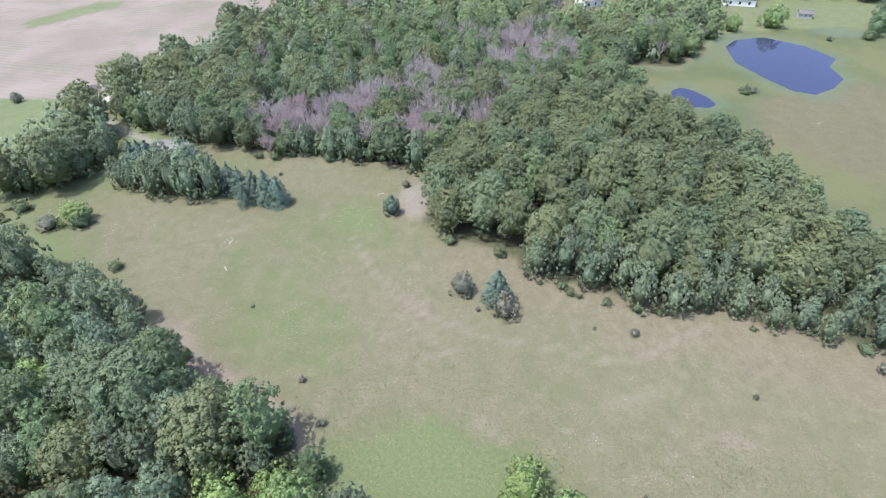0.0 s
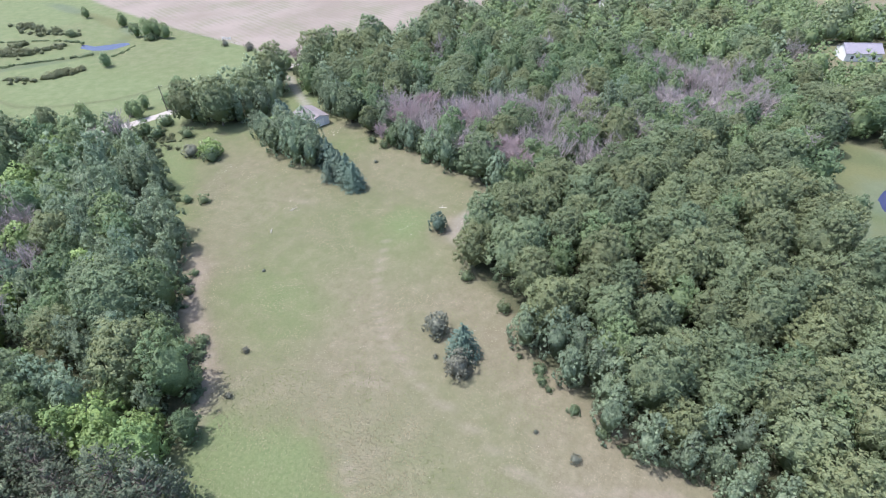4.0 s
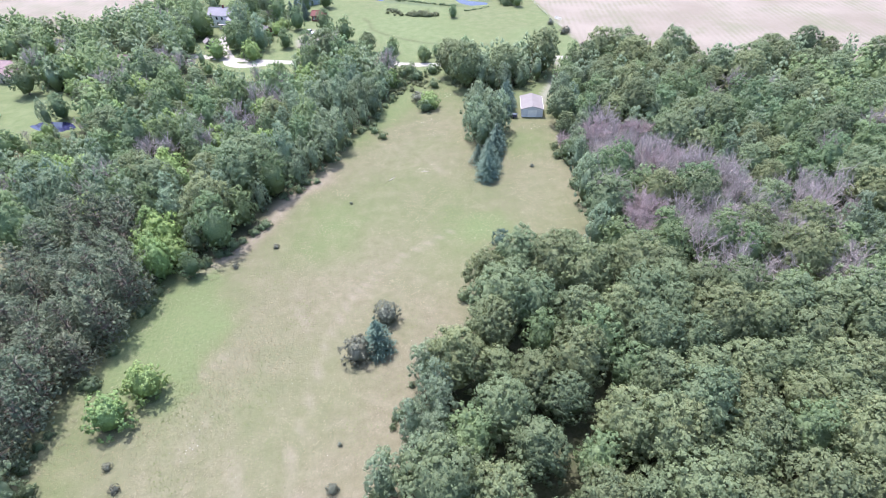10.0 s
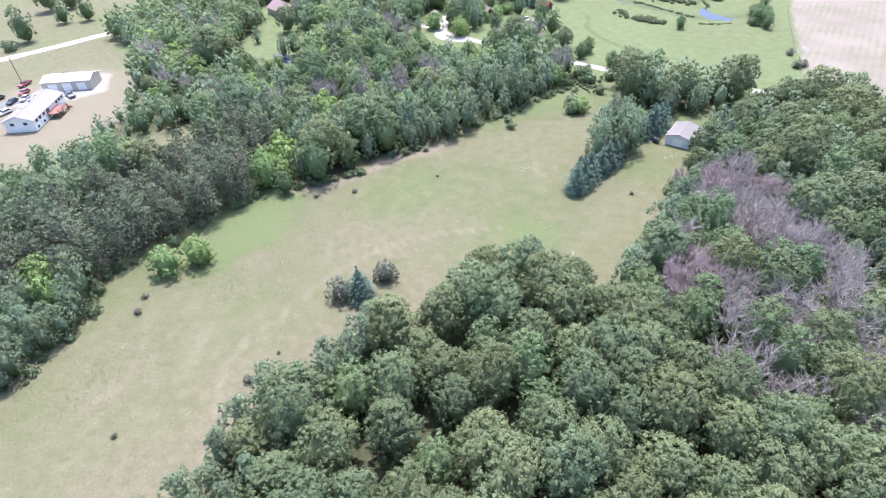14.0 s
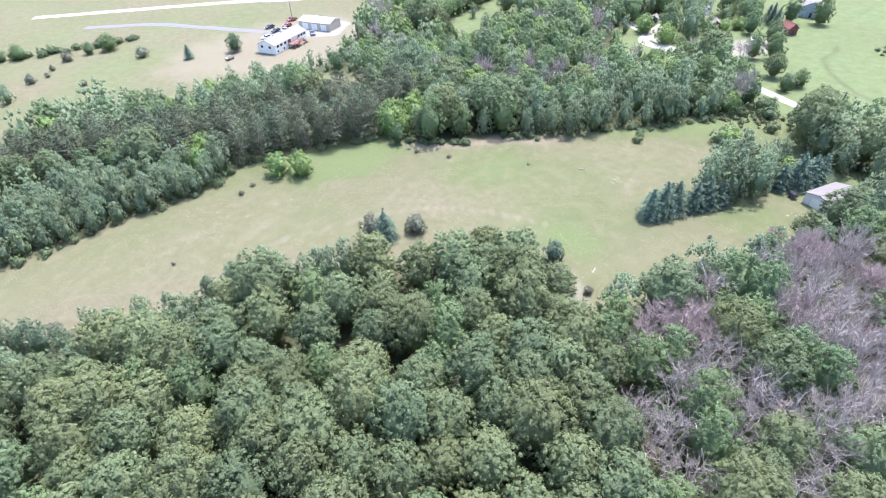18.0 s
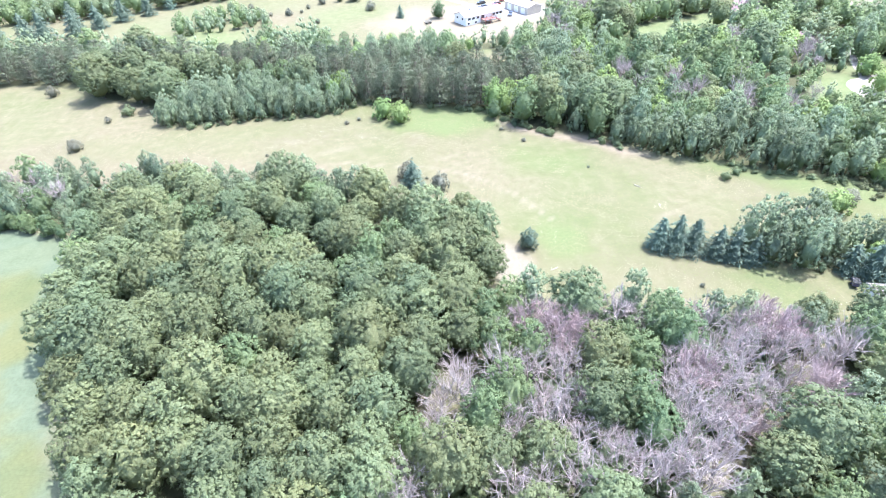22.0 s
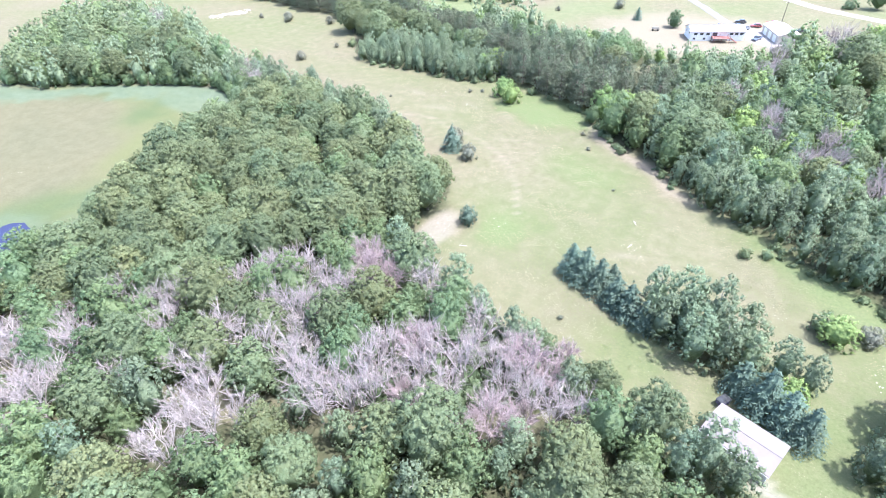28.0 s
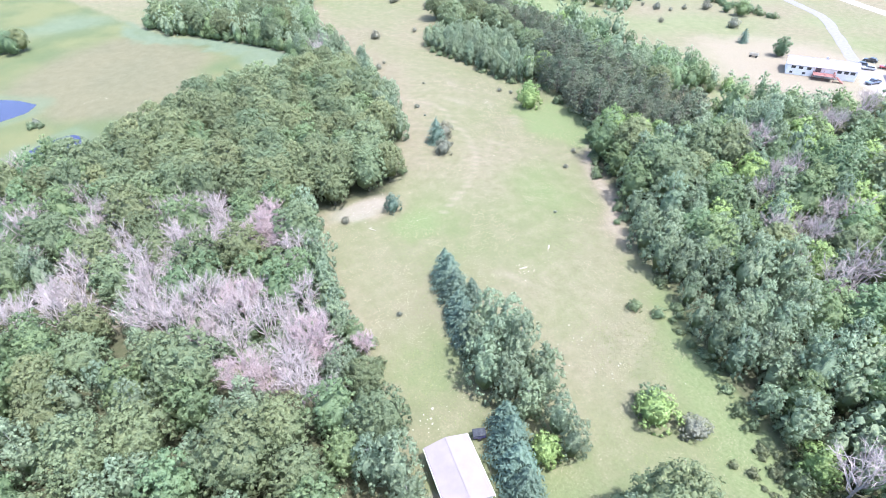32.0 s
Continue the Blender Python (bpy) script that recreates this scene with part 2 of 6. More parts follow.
def ground_mat():
    m, t, p = mat("ground")
    za = t.nodes.new("ShaderNodeVertexColor")
    za.layer_name = "zone_a"
    zb = t.nodes.new("ShaderNodeVertexColor")
    zb.layer_name = "zone_b"
    sa, sb = t.nodes.new("ShaderNodeSeparateColor"), t.nodes.new("ShaderNodeSeparateColor")
    t.links.new(za.outputs["Color"], sa.inputs[0])
    t.links.new(zb.outputs["Color"], sb.inputs[0])
    dry, crop, marsh = sa.outputs
    dry = calc(t, "SUBTRACT", calc(t, "MULTIPLY", dry, 1.5, False), 0.5, False)
    gravel, lawn, wood = sb.outputs
    big, mid, fine, grit = noisetex(t, 0.035, 4.0), noisetex(t, 0.25, 5.0, 0.65), noisetex(t, 1.6, 5.0, 0.75), noisetex(t, 3.2, 3.0, 0.7)
    streak = noisetex(t, 0.5, 4.0, 0.6, stretch=(1.0, 0.8, 1.0))
    green = mix(t, ramp_fac(t, mid, 0.32, 0.68), (0.108, 0.120, 0.059), (0.139, 0.142, 0.076))
    straw = mix(t, ramp_fac(t, streak, 0.35, 0.68), (0.140, 0.124, 0.081), (0.175, 0.153, 0.105))
    f = calc(t, "ADD", dry, calc(t, "MULTIPLY", calc(t, "SUBTRACT", mid, 0.42), 1.0), False)
    f = calc(t, "ADD", f, calc(t, "MULTIPLY", calc(t, "SUBTRACT", fine, 0.5), 0.45), False)
    meadow = mix(t, ramp_fac(t, f, 0.0, 1.0), green, straw)
    lush = mix(t, ramp_fac(t, fine, 0.35, 0.65), (0.104, 0.131, 0.057), (0.136, 0.157, 0.076))
    meadow = mix(t, ramp_fac(t, f, 0.15, -0.5), meadow, lush)
    pale = calc(t, "MULTIPLY", ramp_fac(t, grit, 0.58, 0.70), ramp_fac(t, mid, 0.48, 0.64))
    meadow = mix(t, calc(t, "MULTIPLY", pale, 0.6), meadow, (0.33, 0.29, 0.21))
    meadow = mix(t, calc(t, "MULTIPLY", ramp_fac(t, grit, 0.40, 0.30), 0.3), meadow, (0.085, 0.10, 0.045))
    meadow = mix(t, 0.35, meadow, ramp(t, fine, [(0.34, (0.76, 0.76, 0.76)), (0.66, (1.2, 1.2, 1.2))]), "MULTIPLY")
    turf = mix(t, ramp_fac(t, mid, 0.3, 0.7), (0.104, 0.132, 0.060), (0.148, 0.166, 0.086))
    turf = mix(t, calc(t, "MULTIPLY", ramp_fac(t, fine, 0.5, 0.75), 0.4), turf, (0.21, 0.205, 0.115))
    c = mix(t, lawn, meadow, turf)
    zc = t.nodes.new("ShaderNodeVertexColor")
    zc.layer_name = "zone_c"
    sc = t.nodes.new("ShaderNodeSeparateColor")
    t.links.new(zc.outputs["Color"], sc.inputs[0])
    brown, sedge, bare = sc.outputs
    c = mix(t, bare, c, mix(t, ramp_fac(t, fine, 0.35, 0.65), (0.185, 0.152, 0.118), (0.235, 0.198, 0.155)))
    reed = mix(t, ramp_fac(t, big, 0.40, 0.60), (0.086, 0.104, 0.050), (0.120, 0.124, 0.060))
    reed = mix(t, brown, reed, mix(t, ramp_fac(t, mid, 0.35, 0.65), (0.114, 0.102, 0.066), (0.140, 0.122, 0.082)))
    reed = mix(t, sedge, reed, mix(t, ramp_fac(t, mid, 0.35, 0.65), (0.096, 0.122, 0.082), (0.118, 0.144, 0.100)))
    reed = mix(t, 0.6, reed, ramp(t, fine, [(0.34, (0.82, 0.82, 0.82)), (0.66, (1.16, 1.16, 1.16))]), "MULTIPLY")
    c = mix(t, marsh, c, reed)
    rows = t.nodes.new("ShaderNodeTexWave")
    rows.inputs["Scale"].default_value, rows.inputs["Distortion"].default_value, rows.inputs["Detail"].default_value = 0.12, 0.9, 1.0
    co = t.nodes.new("ShaderNodeTexCoord")
    mp = t.nodes.new("ShaderNodeMapping")
    mp.inputs["Rotation"].default_value = (0, 0, radians(105))
    t.links.new(co.outputs["Object"], mp.inputs[0])
    t.links.new(mp.outputs[0], rows.inputs[0])
    swath = noisetex(t, 0.05, 4.0, 0.6)
    soil = mix(t, ramp_fac(t, big, 0.35, 0.62), (0.192, 0.160, 0.132), (0.236, 0.200, 0.170))
    soil = mix(t, calc(t, "MULTIPLY", rows.outputs["Fac"], calc(t, "MULTIPLY", ramp_fac(t, swath, 0.38, 0.6), 0.6)), soil, (0.165, 0.152, 0.112))
    soil = mix(t, calc(t, "MULTIPLY", ramp_fac(t, swath, 0.50, 0.70), 0.45), soil, (0.142, 0.150, 0.088))
    c = mix(t, crop, c, soil)
    litter = mix(t, ramp_fac(t, fine, 0.35, 0.65), (0.050, 0.060, 0.030), (0.095, 0.090, 0.055))
    c = mix(t, wood, c, litter)
    stones = mix(t, ramp_fac(t, fine, 0.35, 0.65), (0.24, 0.215, 0.20), (0.32, 0.29, 0.27))
    c = mix(t, gravel, c, stones)
    t.links.new(c, p.inputs["Base Color"])
    p.inputs["Roughness"].default_value, p.inputs["Specular IOR Level"].default_value = 0.95, 0.1
    bump(t, p, calc(t, "ADD", fine, grit), 0.45, 0.2)
    return m


def water_mat():
    m, t, p = mat("pond_water")
    n = noisetex(t, 0.9, 3.0)
    p.inputs["Base Color"].default_value = (0.030, 0.032, 0.075, 1)
    p.inputs["Roughness"].default_value, p.inputs["IOR"].default_value = 0.08, 1.33
    bump(t, p, n, 0.08, 0.05)
    return m


GROUND, WATER = ground_mat(), water_mat()
GRAVEL = plain("gravel", (0.30, 0.27, 0.245), (0.38, 0.345, 0.315), 0.8, 0.95, spec=0.1, bumps=0.3)
ASPHALT = plain("worn_asphalt", (0.150, 0.142, 0.156), (0.205, 0.195, 0.212), 0.9, 0.9, spec=0.15, bumps=0.2)

# ---- builders ----
rng = np.random.default_rng(7)


SHADE = {}


def mesh_np(name, verts, faces, mats=(), slots=None, smooth=False, normals=None):
    """A mesh from arrays: verts (n, 3), faces a list of arrays (m, 3) or (m, 4), and vertex normals that follow the leaf clumps."""
    me = bpy.data.meshes.new(name)
    verts = np.asarray(verts, dtype=np.float32)
    loops = np.concatenate([f.ravel() for f in faces]).astype(np.int32)
    sizes = np.concatenate([np.full(len(f), f.shape[1]) for f in faces]).astype(np.int32)
    me.vertices.add(len(verts))
    me.vertices.foreach_set("co", verts.ravel())
    me.loops.add(len(loops))
    me.loops.foreach_set("vertex_index", loops)
    me.polygons.add(len(sizes))
    starts = np.concatenate([[0], np.cumsum(sizes)[:-1]]).astype(np.int32)
    me.polygons.foreach_set("loop_start", starts)
    me.polygons.foreach_set("loop_total", sizes)
    for mm in mats:
        me.materials.append(mm)
    if slots is not None:
        me.polygons.foreach_set("material_index", np.asarray(slots, dtype=np.int32))
    me.polygons.foreach_set("use_smooth", np.full(len(sizes), smooth or normals is not None))
    me.update(calc_edges=True)
    if normals is not None:
        normals = np.asarray(normals, dtype=np.float32)
        me.normals_split_custom_set_from_vertices(normals)
        SHADE[me.name] = normals
    return me


def thing(name, label, category, group="", kind="", at=(0, 0, 0), turn=0):
    ob = new(name)
    ob.empty_display_size = 0.3
    ob.matrix_basis = pose(*at, 0, 0, turn)
    return tagged(ob, label, category, group, kind)


def part(name, bm, material, parent, label="", smooth=False):
    """A bmesh, or a ready mesh, as one mesh object under a thing or part."""
    if isinstance(bm, bpy.types.Mesh):
        me = bm
    else:
        me = bpy.data.meshes.new(name)
        bm.normal_update()
        bm.to_mesh(me)
        bm.free()
        me.materials.append(material)
        if smooth:
            me.polygons.foreach_set("use_smooth", np.full(len(me.polygons), True))
    ob = new(name, me)
    ob.parent = parent
    if label:
        ob["label"] = label
    return ob


def box(x0, y0, z0, x1, y1, z1, bevel=0.0, bm=None):
    bm = bm or bmesh.new()
    m = Matrix.Translation(((x0 + x1) / 2, (y0 + y1) / 2, (z0 + z1) / 2)) @ Matrix.Diagonal((abs(x1 - x0), abs(y1 - y0), abs(z1 - z0), 1))
    r = bmesh.ops.create_cube(bm, size=1, matrix=m)
    if bevel:
        es = list({e for v in r["verts"] for e in v.link_edges})
        bmesh.ops.bevel(bm, geom=es, offset=bevel, segments=1, affect="EDGES")
    return bm


def rod(a, b, r0, r1, n=6, bm=None):
    bm = bm or bmesh.new()
    a, b = Vector(a), Vector(b)
    m = Matrix.Translation((a + b) / 2) @ (b - a).to_track_quat("Z", "Y").to_matrix().to_4x4()
    bmesh.ops.create_cone(bm, cap_ends=True, segments=n, radius1=r0, radius2=r1, depth=(b - a).length, matrix=m)
    return bm


def prism(profile, y0, y1, bm=None):
    """An (x, z) outline pulled along y."""
    bm = bm or bmesh.new()
    a = [bm.verts.new((x, y0, z)) for x, z in profile]
    b = [bm.verts.new((x, y1, z)) for x, z in profile]
    n = len(profile)
    for i in range(n):
        bm.faces.new((a[i], a[(i + 1) % n], b[(i + 1) % n], b[i]))
    bm.faces.new(a[::-1])
    bm.faces.new(b)
    bmesh.ops.recalc_face_normals(bm, faces=bm.faces)
    return bm


def inside(poly, p):
    """Signed distance of points p (n, 2) to a polygon: positive inside."""
    poly = np.asarray(poly, dtype=float)
    p = np.atleast_2d(p)
    d = np.full(len(p), 1e9)
    odd = np.zeros(len(p), bool)
    for a, b in zip(poly, np.roll(poly, -1, axis=0)):
        ab, ap = b - a, p - a
        k = np.clip((ap @ ab) / max(ab @ ab, 1e-9), 0, 1)
        d = np.minimum(d, np.hypot(*(ap - k[:, None] * ab).T))
        cross = (a[1] > p[:, 1]) != (b[1] > p[:, 1])
        with np.errstate(divide="ignore", invalid="ignore"):
            xs = a[0] + (p[:, 1] - a[1]) * ab[0] / ab[1]
        odd ^= cross & (p[:, 0] < xs)
    return np.where(odd, d, -d)


def along(line, p):
    """Distance of points p to an open polyline."""
    line = np.asarray(line, dtype=float)
    p = np.atleast_2d(p)
    d = np.full(len(p), 1e9)
    for a, b in zip(line[:-1], line[1:]):
        ab, ap = b - a, p - a
        k = np.clip((ap @ ab) / max(ab @ ab, 1e-9), 0, 1)
        d = np.minimum(d, np.hypot(*(ap - k[:, None] * ab).T))
    return d


def step(x, lo, hi):
    k = np.clip((x - lo) / (hi - lo), 0, 1)
    return k * k * (3 - 2 * k)


_lat = np.random.default_rng(3).random((256, 256))


def vnoise(x, y, size):
    """Smooth value noise in 0..1 with patches of about size metres."""
    u, v = np.asarray(x) / size + 100.3, np.asarray(y) / size + 57.1
    i, j = np.floor(u).astype(int), np.floor(v).astype(int)
    fu, fv = u - i, v - j
    fu, fv = fu * fu * (3 - 2 * fu), fv * fv * (3 - 2 * fv)
    g = lambda a, b: _lat[a % 256, b % 256]
    return (g(i, j) * (1 - fu) + g(i + 1, j) * fu) * (1 - fv) + (g(i, j + 1) * (1 - fu) + g(i + 1, j + 1) * fu) * fv

# ---- plan: edges, roads, fields and waters ----
SOUTH_EDGE = [(-106, 97), (-93, 91), (-80, 84), (-70, 77), (-52, 67), (-44, 58), (-31, 52), (-25, 46), (-22, 42), (-18, 35), (-12, 32), (-2, 29),
              (10, 25), (22, 20), (30, 27), (48, 29), (62, 29), (88, 28), (92, 14), (117, 0), (129, -15), (192, -23), (300, -32)]
NORTH_EDGE = [(172, 41), (133, 53), (84, 57), (70, 61), (58, 65), (52, 71), (40, 70), (28, 75), (16, 81), (12, 87), (1, 92), (-8, 100), (-6, 121),
              (-12, 126), (-30, 130), (-50, 136), (-62, 140)]
MAIN_WOOD = [(-6, 122), (-8, 100), (1, 92), (12, 87), (16, 81), (28, 76), (40, 71), (52, 72), (58, 66), (70, 61), (84, 57), (87, 72), (86, 92), (82, 107),
             (79, 120), (75, 132), (68, 143), (62, 153), (54, 164), (42, 173), (34, 175), (18, 150), (8, 140), (0, 133)]
EDGE_ASPENS = [(14, 82), (28, 74), (40, 69), (52, 70), (58, 64), (70, 60), (84, 56), (93, 82), (84, 76), (66, 73), (54, 82), (38, 80), (22, 87)]
DEAD_WOOD = [(-6, 121), (0, 133), (8, 140), (18, 150), (34, 174), (42, 183), (18, 196), (6, 175), (-33, 160), (-52, 147), (-64, 141), (-50, 136), (-30, 130), (-12, 126)]
DENSE_DEAD = [(-21, 152), (-31, 146), (-38, 140), (-48, 139), (-59, 144), (-52, 153), (-44, 157), (-34, 163), (-22, 167), (-17, 161)]
GREEN_MID = [(-16, 139), (-24, 137), (-33, 138), (-29, 144), (-20, 150), (-14, 149)]
PALE_DEAD = [(12, 150), (6, 142), (-1, 140), (-9, 145), (-9, 151), (0, 155), (12, 158)]
NORTH_WOOD = [(-64, 141), (-52, 147), (-33, 160), (6, 175), (18, 196), (42, 183), (36, 174), (50, 165), (62, 162), (64, 176), (67, 197), (87, 194), (108, 220),
              (122, 255), (132, 330), (-80, 330), (-84, 298), (-82, 272), (-97, 245), (-110, 205), (-113, 178), (-108, 162), (-96, 152), (-82, 144)]
EAST_WOOD = [(92, 82), (92, 60), (133, 54), (160, 46), (190, 29), (237, 29), (266, 48), (198, 117), (175, 112), (160, 98), (127, 80), (114, 76)]
SOUTH_WOOD = SOUTH_EDGE[:-1] + [(260, -30), (260, -62), (190, -58), (125, -48), (100, -40), (75, -34), (45, -45), (19, -42), (-10, -35), (-22, -32), (-47, -40),
              (-75, -58), (-94, -78), (-112, -112), (-160, -116), (-152, 40), (-140, 62), (-132, 84), (-118, 96)]
PINES = [(-14, 32), (-2, 29), (10, 25), (22, 20), (30, 12), (44, 2), (60, -8), (90, -15), (112, -10), (128, -15), (192, -24), (192, -42), (128, -36), (95, -28), (60, -22), (38, -12), (5, -4), (-20, 6), (-36, 14), (-38, 26), (-34, 34)]
SOUTH_ASPENS = [(26, 24), (48, 29), (62, 29), (88, 28), (91, 16), (84, 4), (70, -2), (48, 3), (30, 13)]
SOUTH_OAKS = [(91, 16), (92, 13), (117, 0), (128, -14), (112, -10), (90, -15), (60, -8), (46, 3), (70, -2), (84, 4)]
WEST_ASPENS = [(-50, 66), (-70, 77), (-93, 91), (-106, 97), (-114, 84), (-95, 62), (-70, 56), (-52, 54)]
PASTURE_GROVE = [(105, -71), (109, -84), (92, -97), (68, -92), (60, -80), (76, -73), (90, -70)]
FAR_WEST = [(-168, -34), (-196, -34), (-214, -60), (-228, -110), (-200, -140), (-160, -110), (-150, -78), (-172, -66), (-176, -48)]
FAR_SOUTH = [(92, -132), (130, -118), (190, -104), (300, -92), (300, -220), (110, -220), (60, -172)]
FARM_WOOD = [(-152, 24), (-152, -30), (-200, -30), (-222, -8), (-216, 20), (-190, 22), (-176, 17), (-164, 24)]
FARM_GROVE = [(-166, 40), (-180, 38), (-194, 46), (-214, 40), (-222, 52), (-206, 56), (-192, 58), (-178, 50), (-166, 52)]
LOW_TREES = [(-110, -26), (-102, -6), (-82, 10), (-72, -2), (-86, -20), (-98, -36)]
BARN_WOOD = [(-98, 123), (-104, 116), (-116, 116), (-117, 156), (-104, 150), (-97, 141), (-94, 128)]
CLEARINGS = [[(-15, -4), (-22, 7), (-34, 2), (-44, -8), (-36, -20), (-24, -24)], [(-98, -36), (-104, -4), (-116, -10), (-150, -36), (-150, -52), (-118, -44)],
             [(-150, 50), (-136, 60), (-132, 40), (-144, 28), (-186, 24), (-190, 40)], [(50, 246), (72, 248), (86, 272), (84, 292), (60, 290), (54, 270)], [(-42, 282), (-18, 282), (-18, 312), (-42, 312)]]
POND = [(112, 217), (119, 225), (132, 228), (144, 216), (148, 202), (141, 194), (140, 183), (132, 175), (123, 170), (117, 174), (113, 185), (109, 200)]
SMALL_POND = [(76, 165), (75, 170), (77, 176), (81, 178), (84.5, 175), (87, 169.5), (88, 164), (85, 161.5), (79.5, 162)]
STREAM_POND = [(-222, 146), (-214, 147), (-206, 157), (-202, 156), (-203, 147), (-209, 143), (-217, 142)]
YARD_POND = [(-112, -20), (-109, -11), (-104, -8), (-102, -13), (-105, -20), (-109, -24)]
WATERS = [POND, SMALL_POND, STREAM_POND, YARD_POND]
ROAD = [(-190, -40), (-168, 10), (-150, 46), (-138, 80), (-130, 104), (-124, 128), (-122, 160), (-116, 180), (-98, 225), (-78, 262), (-70, 330)]
BARN_LANE = [(-121, 158), (-112, 160), (-98, 150), (-86, 142), (-80, 139)]
FARM_DRIVE = [(-146, 50), (-148, 37), (-160, 33), (-174, 30), (-184, 30), (-200, 38)]
HOUSE_DRIVE = [(-46, -84), (-38, -90), (-30, -102), (-18, -120), (-2, -142), (24, -160)]
SOUTH_ROAD = [(-180, -92), (-109, -118), (-73, -134), (-47, -153), (40, -200)]
ROADS = [(ROAD, 1.9, "road_gravel"), (FARM_DRIVE, 2.2, "road_farm_drive"), (HOUSE_DRIVE, 2.2, "road_house_drive"), (SOUTH_ROAD, 3.0, "road_south")]
GREEN_STRIP = [(-204, 266), (-194, 257), (-168, 290), (-172, 306), (-182, 304)]
CROP_WEST = [(-400, 205), (-290, 193), (-229, 183), (-163, 178), (-126, 176), (-112, 206), (-98, 246), (-83, 274), (-84, 420), (-500, 420)]
CROP_SOUTH = [(-214, -34), (-240, -32), (-284, 4), (-420, 40), (-420, -200), (-230, -150)]
MARSH = [(67, 199), (62, 180), (58, 169), (65, 155), (71, 145), (78, 133), (82, 121), (85, 107), (89, 92), (92, 84), (114, 76), (127, 81), (160, 98), (175, 112), (198, 117),
         (223, 124), (420, 170), (420, 330), (210, 260), (180, 236), (160, 238), (140, 236), (115, 232), (104, 212), (86, 194)]
HOUSE_YARD = [(-38, -84), (-52, -88), (-70, -88), (-74, -74), (-60, -62), (-50, -68), (-46, -76)]
STREAM = [(-260, 96), (-222, 111), (-208, 132), (-203, 146), (-214, 167), (-240, 172), (-300, 178)]
TRODDEN = [(56, 69), (49, 68), (43, 65.5), (35, 61), (27, 60), (18, 63), (6, 66), (-6, 72), (-16, 84), (-22, 96)]
MOWN_LINE = [(-196, 93), (-186, 95), (-177, 95), (-167, 101), (-159, 108), (-153, 115), (-149, 123), (-146, 133), (-144, 140)]
FARM_YARD = [(-186, 68), (-170, 60), (-158, 64), (-158, 74), (-172, 79), (-184, 77)]


def lines(lo, hi, a, b, fine, far):
    mid = np.arange(a, b + fine / 2, fine)
    left, right, s = [], [], fine
    x = a
    while x > lo:
        s = min(s * 1.12, far)
        x -= s
        left.append(x)
    x, s = b, fine
    while x < hi:
        s = min(s * 1.12, far)
        x += s
        right.append(x)
    return np.concatenate([left[::-1], mid, right])


